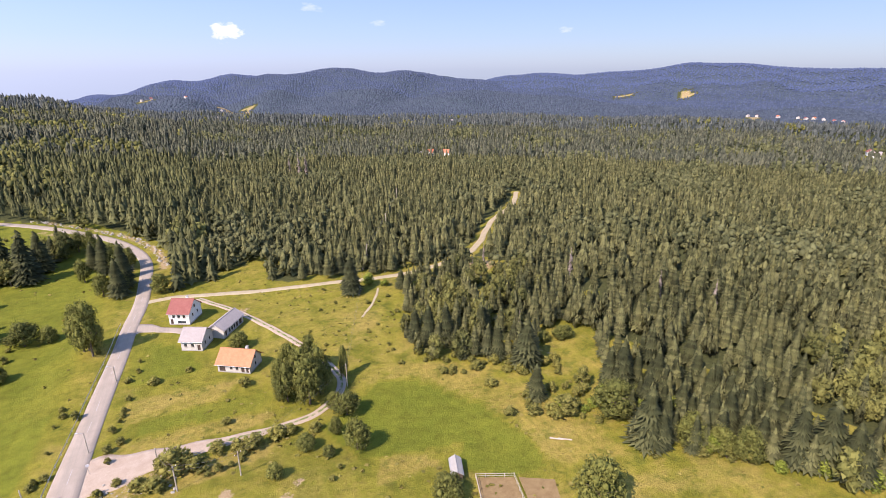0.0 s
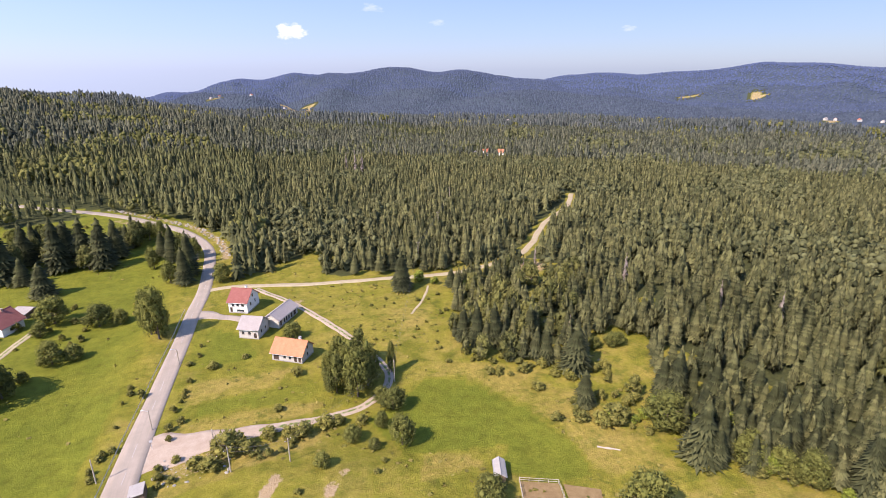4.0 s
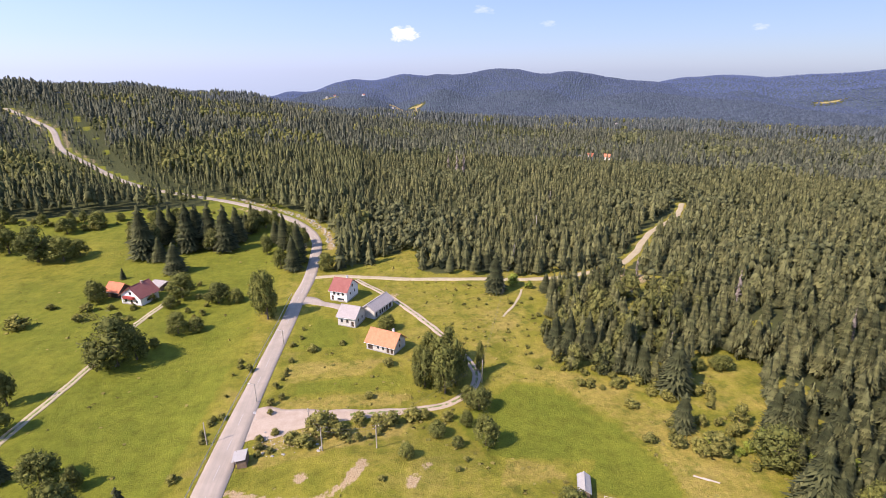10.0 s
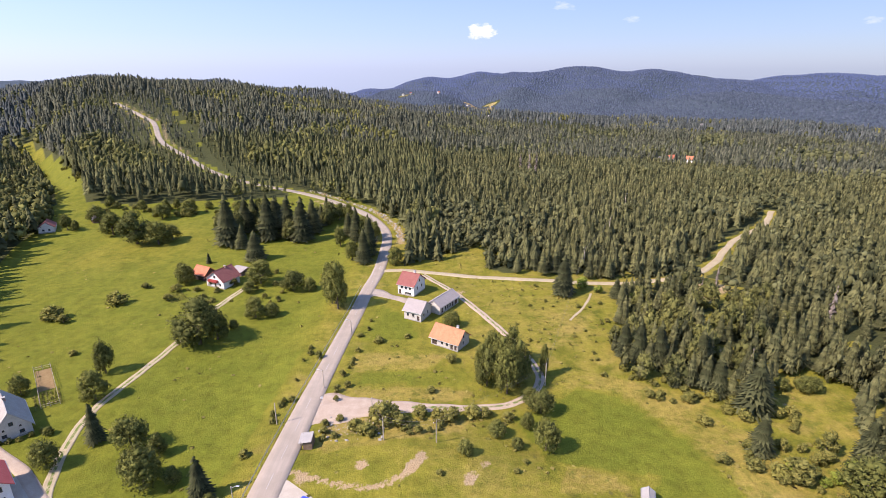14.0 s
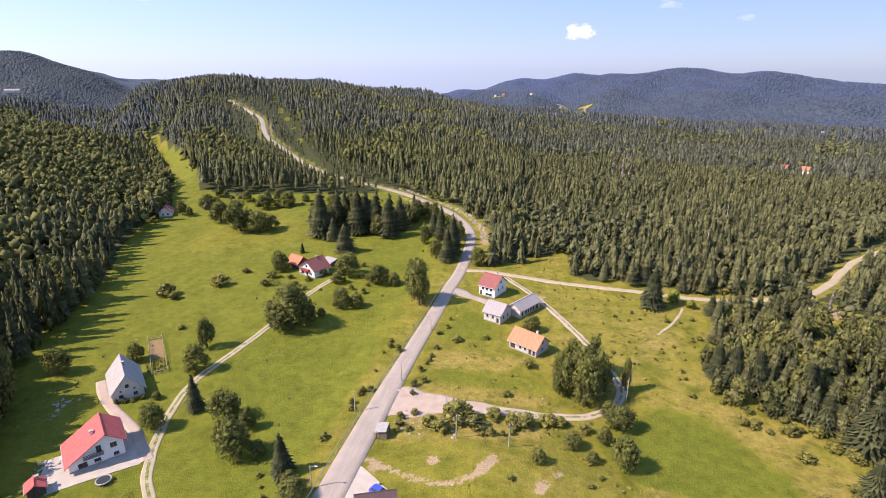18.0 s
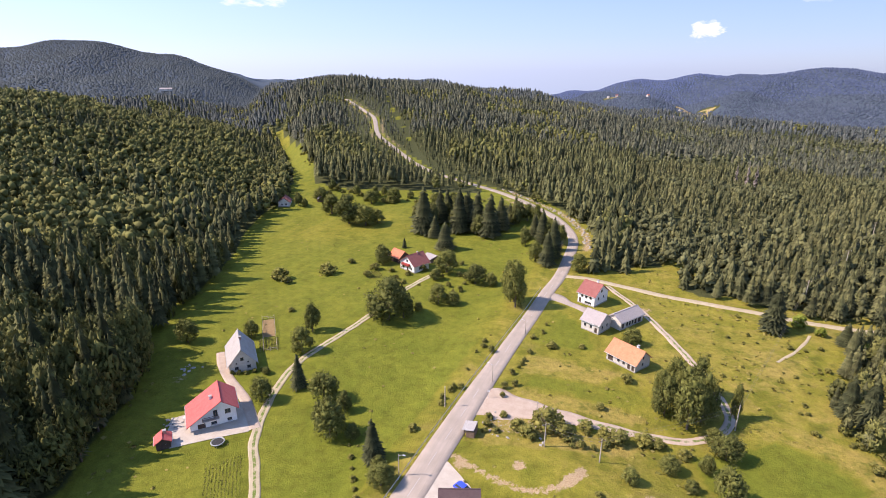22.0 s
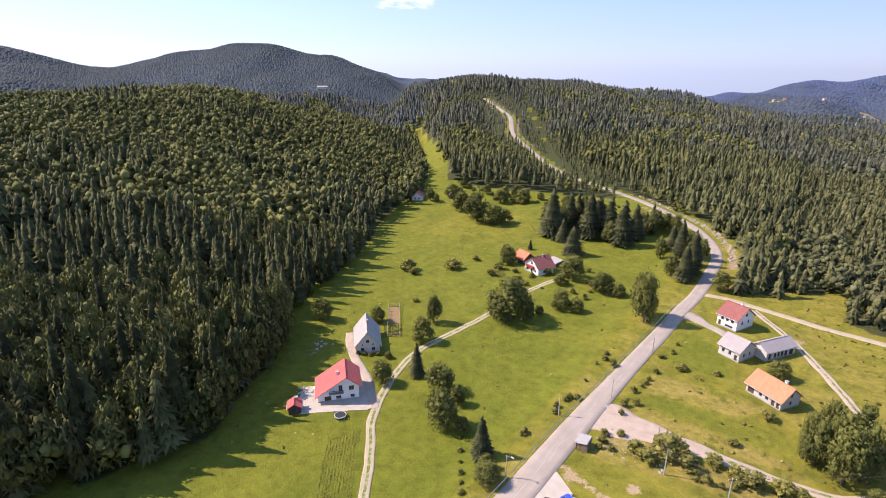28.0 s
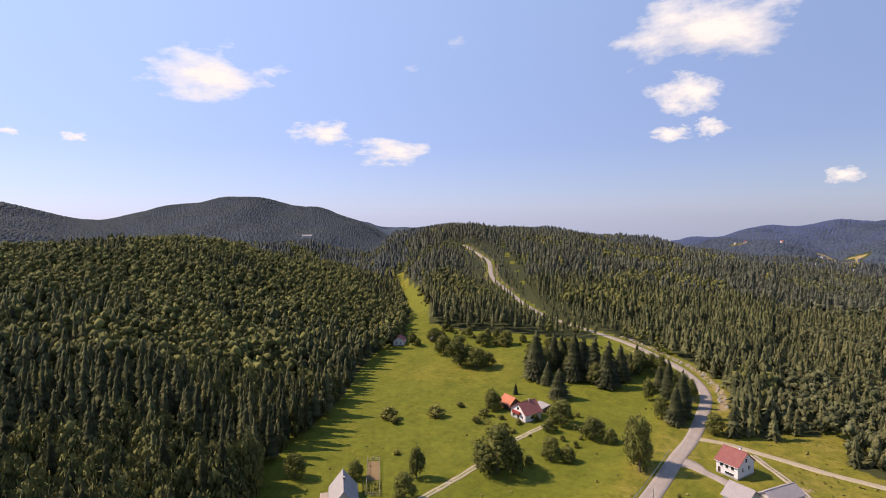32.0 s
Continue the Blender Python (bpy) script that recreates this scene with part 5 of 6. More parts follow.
def tufts():
    """Rough grass and weeds over the meadows."""
    r = np.random.default_rng(21)
    gx, gy = np.meshgrid(np.arange(-200, 120, 1.9), np.arange(30, 300, 1.9))
    x, y = (gx + r.uniform(-0.9, 0.9, gx.shape)).ravel(), (gy + r.uniform(-0.9, 0.9, gx.shape)).ravel()
    d = np.hypot(x, y)
    east = sstep(-30, -10, x)
    chance = (0.10 + 0.42 * east) * np.clip(uneven(x * 2.2, y * 2.2) * 1.8 - 0.35, 0, 1)
    chance -= 0.5 * inside(LAWN, x, y)
    ok = inside(MEADOW, x, y) & (r.uniform(size=len(x)) < chance) & (d < 290)
    for line, gap in ((ROAD, 3.6), (TRACK, 2.4), (LOOP_LANE, 2.6), (HOUSE_LANE, 2), (FARM_LANE, 1.8), (YARD_LANE, 2)):
        ok[ok] = away(line, x[ok], y[ok]) > gap
    ok &= ~inside([(-96, 62), (-74, 74), (-84, 90), (-100, 78)], x, y) & ~inside([(-78, 62), (-72, 69), (-58, 52), (-66, 46)], x, y)
    x, y = x[ok], y[ok]
    w = r.uniform(0.35, 1.3, len(x))
    grow("meadow_weeds", [leafy_shape(9, s + 400, 0.0, 5, 1.2, False, 0.7) for s in range(5)], x, y, w, w * r.uniform(0.3, 0.7, len(x)), TUFTS, "tufts of rough grass and weeds", r, "grass")


tufts()
for roots in MODELS.values():
    for root in roots:
        for child in root.children_recursive:
            bpy.data.objects.remove(child)
        bpy.data.objects.remove(root)


# --- houses
def wall_mesh(length, low, openings, top, thick=0.3):
    """A wall from 0 to length with holes; top: the outline above height low, from right to left."""
    bm = bmesh.new()
    us = sorted({0.0, length, *(v for u, _, w, _ in openings for v in (u - w / 2, u + w / 2))})
    vs = sorted({-0.6, low, *(v for _, b, _, h in openings for v in (b, b + h))})
    for u0, u1 in zip(us, us[1:]):
        for v0, v1 in zip(vs, vs[1:]):
            cu, cv = (u0 + u1) / 2, (v0 + v1) / 2
            if v1 <= low + 1e-6 and not any(abs(cu - u) < w / 2 and b < cv < b + h for u, b, w, h in openings):
                box(bm, (u0, 0, v0), (u1, thick, v1))
    if top:
        outline = [(0, low), (length, low), *top]
        rows = [[bm.verts.new((u, y, v)) for u, v in outline] for y in (0, thick)]
        bm.faces.new(rows[0])
        bm.faces.new(rows[1][::-1])
        for i in range(len(outline)):
            j = (i + 1) % len(outline)
            bm.faces.new((rows[0][j], rows[0][i], rows[1][i], rows[1][j]))
    bmesh.ops.remove_doubles(bm, verts=bm.verts, dist=1e-4)
    return bm


def window(parent, u, b, w, h, frame_mat, proud=False):
    """A window with its frame, cross bar, panes and sill, in a wall's own place."""
    y0, y1 = (-0.05, 0.03) if proud else (0.10, 0.18)
    t = 0.07
    bm = bmesh.new()
    box(bm, (u - w / 2, y0, b), (u + w / 2, y1, b + t))
    box(bm, (u - w / 2, y0, b + h - t), (u + w / 2, y1, b + h))
    box(bm, (u - w / 2, y0, b + t), (u - w / 2 + t, y1, b + h - t))
    box(bm, (u + w / 2 - t, y0, b + t), (u + w / 2, y1, b + h - t))
    box(bm, (u - t / 2, y0 + 0.01, b + t), (u + t / 2, y1, b + h - t))
    win = part("window", bm, frame_mat, parent)
    for a, c in ((u - w / 2 + t, u - t / 2), (u + t / 2, u + w / 2 - t)):
        part("pane", boxed((a, y0 + 0.03, b + t), (c, y0 + 0.05, b + h - t)), GLASS, win, "dark reflecting glass pane")
    part("sill", boxed((u - w / 2 - 0.06, -0.12, b - 0.07), (u + w / 2 + 0.06, y0, b - 0.005), 0.01), PLINTH, win)


def door(parent, u, b, w, h, mat):
    leaf = part("door", boxed((u - w / 2 + 0.03, 0.12, b), (u + w / 2 - 0.03, 0.18, b + h - 0.03), 0.01), mat, parent, "dark wooden door")
    part("handle", boxed((u + w / 2 - 0.2, 0.07, b + 0.95), (u + w / 2 - 0.1, 0.118, b + 1.05), 0.01), STEEL, leaf)


def house(name, label, at, angle, L, W, eaves, apex, walls, roof, wins=None, doors=None, attic=None, over=0.45, chimney=None,
          frames=None, plinth=True, category="house", group="", lift=0.0):
    """A house with its ridge along its own x: eaves (front, back), apex (place across, height); wins and doors by wall."""
    wins, doors, attic, frames = wins or {}, doors or {}, attic or {}, frames or PLASTER
    root = empty(name, label, category, pose(at[0], at[1], z_at(*at) + lift, 0, 0, angle), group)
    th, (ef, eb), (ay, az) = 0.3, eaves, apex

    def roof_z(y):
        return ef + (az - ef) * (y + W / 2) / (ay + W / 2) if y < ay else eb + (az - eb) * (W / 2 - y) / (W / 2 - ay)

    low = min(ef, eb) - 0.02
    sides = {
        "front": (pose(-L / 2, -W / 2, 0), L, ef, []),
        "back": (pose(L / 2, W / 2, 0, 0, 0, 180), L, eb, []),
        "right": (pose(L / 2, -W / 2 + th, 0, 0, 0, 90), W - 2 * th, low, [(W - 2 * th, roof_z(W / 2 - th)), (ay + W / 2 - th, az), (0, roof_z(-W / 2 + th))]),
        "left": (pose(-L / 2, W / 2 - th, 0, 0, 0, 270), W - 2 * th, low, [(W - 2 * th, roof_z(-W / 2 + th)), (W / 2 - th - ay, az), (0, roof_z(W / 2 - th))]),
    }
    for side, (m, length, tall, top) in sides.items():
        holes = [(u * length, b, w, h) for u, b, w, h in wins.get(side, [])]
        gaps = [(u * length, b, w, h) for u, b, w, h in doors.get(side, [])]
        wall = part("wall", wall_mesh(length, tall, holes + gaps, top, th), walls, root, "", m)
        for o in holes:
            window(wall, *o, frames)
        for o in gaps:
            door(wall, *o, DARK_WOOD)
        for u, b, w, h in attic.get(side, []):
            window(wall, u * length, b, w, h, frames, True)
    part("floor_slab", boxed((-L / 2 + th, -W / 2 + th, -0.2), (L / 2 - th, W / 2 - th, 0.05)), PLINTH, root)
    if plinth:
        for lo, hi in (((-L / 2 - 0.04, -W / 2 - 0.04, -0.6), (L / 2 + 0.04, -W / 2 - 0.004, 0.35)), ((L / 2 + 0.004, -W / 2, -0.6), (L / 2 + 0.04, W / 2, 0.35))):
            part("plinth", boxed(lo, hi), PLINTH, root)
    for y_out, e in ((-W / 2, ef), (W / 2, eb)):
        run = abs(ay - y_out)
        slope = (az - e) / run
        out = y_out + math.copysign(over, y_out)
        z_out = e - slope * over
        bm = bmesh.new()
        t = 0.16
        for x in (-L / 2 - over, L / 2 + over):
            for y, z in ((out, z_out), (ay, az)):
                bm.verts.new((x, y, z + 0.03))
                bm.verts.new((x, y, z + t + 0.03))
        v = list(bm.verts)
        for f in ((0, 1, 3, 2), (4, 6, 7, 5), (1, 5, 7, 3), (0, 2, 6, 4), (0, 4, 5, 1), (2, 3, 7, 6)):
            bm.faces.new([v[i] for i in f])
        bmesh.ops.recalc_face_normals(bm, faces=bm.faces)
        slab = part("roof_slope", bm, roof, root)
        part("gutter", prism(bmesh.new(), (-L / 2 - over, out + math.copysign(0.06, y_out), z_out + 0.02), (L / 2 + over, out + math.copysign(0.06, y_out), z_out + 0.02), 0.06, 0.06, 6), STEEL, slab)
    part("ridge_cap", prism(bmesh.new(), (-L / 2 - over, ay, az + 0.18), (L / 2 + over, ay, az + 0.18), 0.13, 0.13, 6), roof, root)
    if chimney:
        cx, cy, ch, mat = chimney
        stack = part("chimney", boxed((cx - 0.3, cy - 0.3, roof_z(cy) - 0.4), (cx + 0.3, cy + 0.3, az + ch), 0.02), mat, root)
        part("chimney_cap", boxed((cx - 0.38, cy - 0.38, az + ch + 0.002), (cx + 0.38, cy + 0.38, az + ch + 0.12), 0.02), PLINTH, stack)
    return root


house("house", "white two-storey house with a dark red tiled roof", (-14.3, 172.1), -25, 6.4, 8.2, (3.9, 3.9), (0, 6.9), PLASTER, RED_TILE,
      {"front": [(0.25, 2.3, 0.9, 1.0), (0.5, 2.3, 0.9, 1.0), (0.76, 2.3, 0.9, 1.0), (0.62, 0.5, 2.6, 0.75)], "right": [(0.3, 1.9, 0.8, 1.0), (0.7, 1.9, 0.8, 1.0)]},
      {"front": [(0.14, 0.0, 0.9, 1.9)]}, {"right": [(0.5, 4.3, 0.8, 1.0)]}, chimney=(0.9, 0.9, 0.7, PLASTER), frames=DARK_WOOD)
barn = house("farmhouse", "old whitewashed farmhouse with a pale sheet roof", (-10.9, 152.6), -25, 6.0, 6.8, (3.3, 3.3), (0, 5.6), OLD_PLASTER, GREY_TILE,
             {"front": [(0.22, 1.3, 0.8, 1.0), (0.55, 1.3, 0.8, 1.0)], "right": [(0.3, 1.2, 0.8, 1.0), (0.72, 1.2, 0.8, 1.0)]},
             {"front": [(0.84, 0.0, 0.9, 1.9)]}, frames=DARK_WOOD)
house("barn", "long low barn with a pale sheet roof and dark openings", (-2.9, 159.6), 57, 11.0, 5.2, (2.7, 2.7), (0, 4.4), OLD_PLASTER, GREY_TILE,
      {"front": [(0.30, 0.5, 0.9, 1.5), (0.42, 0.5, 0.9, 1.5), (0.54, 0.5, 0.9, 1.5)]}, {"front": [(0.68, 0.0, 1.2, 2.1), (0.86, 0.0, 1.6, 2.2), (0.12, 0.0, 1.0, 2.0)]}, frames=DARK_WOOD, category="barn")
house("cottage", "weathered cottage with a bright orange tiled roof", (-0.4, 135.3), -31.6, 9.0, 6.5, (2.6, 2.6), (0, 5.2), OLD_PLASTER, ORANGE_TILE,
      {"front": [(0.42, 0.9, 0.8, 0.9), (0.60, 0.9, 0.8, 0.9)], "right": [(0.5, 1.0, 0.8, 0.9)]},
      {"front": [(0.14, 0.0, 1.7, 1.9), (0.78, 0.0, 0.9, 1.8), (0.92, 0.0, 0.8, 1.7)]}, {"right": [(0.5, 3.0, 0.6, 0.8)]}, chimney=(2.2, 0.7, 0.6, PLASTER), frames=DARK_WOOD, over=0.5)
big = house("house", "large white house with a wide bright red roof", (-88.0, 75.4), -41, 8.0, 9.8, (2.0, 4.0), (2.0, 6.3), PLASTER, BRIGHT_RED,
            {"right": [(0.50, 0.6, 1.2, 0.8), (0.86, 0.6, 1.0, 0.8)], "back": [(0.3, 1.6, 1.0, 1.1), (0.7, 1.6, 1.0, 1.1)]},
            {"right": [(0.22, 0.0, 1.6, 1.5)]}, {"right": [(0.84, 2.7, 1.2, 1.1), (0.56, 2.6, 0.9, 1.6)]}, over=0.7, chimney=(0.6, 0.0, -0.35, PLASTER), frames=WOOD)
balcony = part("balcony", boxed((4.02, -2.3, 2.35), (5.05, 1.2, 2.5), 0.02), PLINTH, big, "small balcony with a dark rail")
for k in range(15):
    part("baluster", boxed((4.96, -2.25 + k * 0.245, 2.502), (5.01, -2.2 + k * 0.245, 3.3)), DARK_WOOD, balcony)
part("handrail", boxed((4.92, -2.3, 3.302), (5.05, 1.2, 3.38), 0.01), DARK_WOOD, balcony)
house("farmhouse", "whitewashed farmhouse with a steep grey roof", (-99.8, 97.8), -44.0, 12.0, 6.8, (2.5, 2.5), (0, 6.6), OLD_PLASTER, SLATE,
      {"right": [(0.25, 0.8, 0.9, 0.9), (0.75, 0.8, 0.9, 0.9)], "back": [(0.3, 0.8, 0.9, 0.9), (0.6, 0.8, 0.9, 0.9)]}, {},
      {"right": [(0.5, 3.3, 0.8, 0.9), (0.26, 2.5, 0.4, 0.4), (0.74, 2.5, 0.4, 0.4)]}, chimney=(-0.5, 0.2, 0.6, BRICK), frames=DARK_WOOD)
house("shed", "small wooden shed with a bright red roof", (-90.4, 63.9), -41, 2.8, 2.8, (1.8, 1.8), (0, 2.7), DARK_WOOD, BRIGHT_RED,
      {}, {"right": [(0.5, 0.0, 1.2, 1.6)]}, over=0.35, chimney=(-0.8, 0.5, 0.5, BRICK), category="shed", plinth=False)
far_house = house("house", "white house with a dark red roof and red balcony", (-85.6, 180.8), -114.3, 7.6, 8.6, (3.2, 3.2), (0.4, 6.4), PLASTER, RED_TILE,
                  {"right": [(0.2, 0.9, 0.9, 0.9), (0.8, 0.9, 0.9, 0.9)], "back": [(0.4, 0.9, 1.0, 1.0), (0.75, 0.9, 0.9, 0.9)]}, {"right": [(0.5, 0.0, 1.0, 2.0)]},
                  {"right": [(0.5, 3.7, 1.0, 1.0)]}, chimney=(-1.0, 0.6, 0.7, BRICK), frames=DARK_WOOD, over=0.6)
part("balcony", boxed((3.82, -2.6, 2.3), (4.8, 1.8, 3.1), 0.03), RED_WOOD, far_house, "dark red boarded balcony")
house("barn", "wooden barn with a coral tiled roof", (-95.8, 187.6), -25, 6.4, 5.4, (2.4, 2.4), (0, 4.6), DARK_WOOD, CORAL_TILE, {}, {"right": [(0.5, 0.0, 1.8, 2.0)]}, category="barn", plinth=False)
house("shed", "low shed with a pale flat-pitched roof", (-83.2, 191.2), -25, 5.2, 4.2, (2.0, 2.3), (0.9, 2.7), WOOD, GREY_TILE, {}, {"right": [(0.5, 0.0, 1.4, 1.7)]}, category="shed", plinth=False)
house("house", "small white house with a red roof by the wood", (-199, 244), -60, 8.0, 6.5, (2.6, 2.6), (0, 5.0), PLASTER, RED_TILE, {"right": [(0.3, 0.9, 0.9, 0.9), (0.7, 0.9, 0.9, 0.9)]}, frames=DARK_WOOD)
house("shed", "pale shed beside the wood", (-184, 258), -40, 4.0, 3.5, (2.0, 2.0), (0, 3.0), WOOD, GREY_TILE, category="shed", plinth=False)
house("house", "house with a dark brown roof beside the forecourt", (-23.4, 65.6), 21, 6.6, 8.0, (3.2, 3.2), (3.2, 6.0), PLASTER, BROWN_TILE, {"left": [(0.5, 1.0, 1.0, 1.0)]}, frames=DARK_WOOD, over=0.4)
house("hut", "narrow grey wooden hut with a sheet roof", (36.2, 76.6), 72, 4.6, 2.0, (1.7, 1.7), (0, 2.3), WOOD, SLATE, {}, {"left": [(0.5, 0.0, 0.9, 1.6)]}, over=0.2, category="hut", plinth=False)
for x, y, turn, label, roof in ((203, 492, 20, "distant house with an orange roof in the wood", CORAL_TILE), (216, 484, -35, "distant house with a coral roof", CORAL_TILE),
                                (186, 478, 60, "distant white house among trees", GREY_TILE), (640, 330, 40, "distant house with a red roof", RED_TILE),
                                (600, 303, -20, "distant white farmhouse on the plateau", GREY_TILE), (435, 946, 15, "distant white house in the woods", GREY_TILE), (-950, 830, 30, "distant white hotel on the mountainside", GREY_TILE),
                                (23, 1035, 10, "distant pale farmhouse in the woods", GREY_TILE), (66, 975, 70, "distant pale barn in the woods", GREY_TILE),
                                *((x, y, 37 * k % 90, "distant white house of the basin village", (GREY_TILE, RED_TILE, CORAL_TILE)[k % 3]) for k, (x, y) in enumerate(VILLAGE))):
    far = math.hypot(x, y)
    house("house", label, (x, y), turn, 24 if x < -900 else 7 if far > 1000 else 8, 6.5, (3.4, 3.4), (0, 5.8), OLD_PLASTER if far > 1000 else PLASTER, roof, {"front": [(0.3, 1.5, 1.2, 1.4), (0.7, 1.5, 1.2, 1.4)]},
          lift=0.5 if far < 700 else 1.5, plinth=False, group="distant houses" if far > 1000 else "")

# --- bus shelter
shelter = empty("bus_shelter", "small bus shelter with a pale sloping sheet roof", "shelter", pose(-29.9, 90.4, z_at(-29.9, 90.4), 0, 0, 4))
part("roof", boxed((-1.4, -1.7, 1.98), (1.3, 1.7, 2.10), 0.03), SLATE, shelter, "", pose(0, 0, 0, 0, -7, 0))
part("back_wall", boxed((0.95, -1.5, -0.2), (1.1, 1.5, 1.84)), WOOD, shelter)
for y in (-1.5, 1.38):
    part("side_wall", boxed((-0.7, y, -0.2), (0.945, y + 0.12, 1.84)), WOOD, shelter)
    part("post", boxed((-1.2, y, -0.2), (-1.08, y + 0.12, 2.02)), DARK_WOOD, shelter)
part("bench", boxed((0.45, -1.3, 0.4), (0.93, 1.3, 0.48), 0.02), WOOD, shelter)


# --- blue car
def car(at, angle):
    root = empty("car", "blue parked car on the forecourt", "car", pose(at[0], at[1], z_at(*at) + 0.11, 0, 0, angle))
    bm = bmesh.new()
    rows = [(-2.0, 0.55, 0.78), (-1.9, 0.35, 0.95), (-0.9, 0.32, 1.0), (0.9, 0.32, 0.98), (1.8, 0.35, 0.85), (2.0, 0.5, 0.68)]
    rings = [[bm.verts.new((x, s * w, z)) for s, w, z in ((-1, 0.80, lo), (-1, 0.86, (lo + hi) / 2), (-1, 0.78, hi), (1, 0.78, hi), (1, 0.86, (lo + hi) / 2), (1, 0.80, lo))] for x, lo, hi in rows]
    for a, b in zip(rings, rings[1:]):
        for i in range(6):
            bm.faces.new((a[i], a[(i + 1) % 6], b[(i + 1) % 6], b[i]))
    bm.faces.new(rings[0][::-1])
    bm.faces.new(rings[-1])
    bmesh.ops.recalc_face_normals(bm, faces=bm.faces)
    body = part("body", bm, BLUE_PAINT, root)
    bm = bmesh.new()
    lo = [bm.verts.new(v) for v in ((-1.7, -0.74, 0.98), (1.0, -0.74, 0.98), (1.0, 0.74, 0.98), (-1.7, 0.74, 0.98))]
    hi = [bm.verts.new(v) for v in ((-1.3, -0.6, 1.46), (0.35, -0.6, 1.46), (0.35, 0.6, 1.46), (-1.3, 0.6, 1.46))]
    for i in range(4):
        bm.faces.new((lo[i], lo[(i + 1) % 4], hi[(i + 1) % 4], hi[i]))
    part("windows", bm, GLASS, body, "dark tinted car windows")
    part("roof", boxed((-1.34, -0.62, 1.462), (0.4, 0.62, 1.51), 0.02), BLUE_PAINT, body)
    for x in (-1.25, 1.25):
        for y in (-0.86, 0.66):
            wheel = part("wheel", prism(bmesh.new(), (x, y, 0.32), (x, y + 0.2, 0.32), 0.32, 0.32, 14), RUBBER, root)
            yy = y - 0.012 if y < 0 else y + 0.2
            part("rim", prism(bmesh.new(), (x, yy, 0.32), (x, yy + 0.012, 0.32), 0.19, 0.19, 10), STEEL, wheel)
    for s in (-0.55, 0.55):
        part("headlight", boxed((1.99, s - 0.15, 0.58), (2.03, s + 0.15, 0.68), 0.01), PLASTER, root)
    return root


car((-25.6, 73.9), -24)

# --- guard rail along the meadow side of the road
rail_line = ROAD[(ROAD[:, 1] > 60) & (ROAD[:, 1] < 176)]
side = np.gradient(rail_line, axis=0)
side /= np.linalg.norm(side, axis=1, keepdims=True)
rail_line = rail_line + np.stack([-side[:, 1], side[:, 0]], -1) * np.interp(rail_line[:, 1], [95, 125, 160], [3.5, 3.1, 2.95])[:, None]
guard = empty("guard_rail", "long galvanised guard rail beside the road", "guard rail", pose(0, 0, 0))
bm = bmesh.new()
profile = ((0.0, 0.42), (0.05, 0.50), (0.0, 0.57), (0.05, 0.65), (0.0, 0.72))
rows = [[bm.verts.new((x + o, y, z_at(x, y) + h + 0.08)) for o, h in profile] for x, y in rail_line]
for a, b in zip(rows, rows[1:]):
    for i in range(len(profile) - 1):
        bm.faces.new((a[i], a[i + 1], b[i + 1], b[i]))
part("beam", bm, STEEL, guard)
post_mesh = mesh_of("post", boxed((-0.12, -0.05, -0.3), (-0.03, 0.05, 0.78)), STEEL)
for x, y in rail_line[::2]:
    part("post", post_mesh, None, guard, "", pose(x, y, z_at(x, y)))


# --- poles, lamps and wires
def utility_pole(x, y, tall, angle=0.0, arm=True, label="tall wooden power pole"):
    root = empty("utility_pole", label, "power pole", pose(x, y, z_at(x, y), 0, 0, angle), "power poles")
    part("pole", prism(bmesh.new(), (0, 0, -0.4), (0, 0, tall), 0.14, 0.10, 8), POLE_WOOD, root)
    if arm:
        bar = part("crossarm", boxed((-0.8, -0.06, tall - 0.55), (0.8, 0.06, tall - 0.43), 0.01), DARK_WOOD, root)
        for u in (-0.7, 0, 0.7):
            part("insulator", prism(bmesh.new(), (u, 0, tall - 0.428), (u, 0, tall - 0.25), 0.06, 0.04, 8), PLASTER, bar)
    return (x, y, z_at(x, y) + tall - 0.3)


def street_lamp(x, y, angle, tall=5.2):
    root = empty("street_lamp", "slim street lamp on a pale pole", "street lamp", pose(x, y, z_at(x, y), 0, 0, angle), "street lamps")
    pole = part("pole", prism(bmesh.new(), (0, 0, -0.3), (0, 0, tall), 0.11, 0.08, 8), POLE_WOOD, root)
    part("arm", prism(bmesh.new(), (0, 0, tall - 0.3), (1.0, 0, tall + 0.15), 0.04, 0.03, 6), STEEL, pole)
    part("lamp_head", boxed((0.9, -0.14, tall + 0.06), (1.55, 0.14, tall + 0.2), 0.04), STEEL, root)


def wires(ends, label, sag=0.9, drop=0.0):
    root = empty("power_line", label, "power line", pose(0, 0, 0))
    for a, b in zip(ends, ends[1:]):
        for o in (-0.6, 0.6):
            a1, b1 = Vector(a) + Vector((0, o, 0)), Vector(b) + Vector((0, o, 0))
            bm = bmesh.new()
            last = a1
            for i in range(1, 9):
                k = i / 8
                p = a1.lerp(b1, k) - Vector((0, 0, sag * 4 * k * (1 - k)))
                prism(bm, last, p, 0.018, 0.018, 4)
                last = p
            part("wire", bm, WIRE, root)


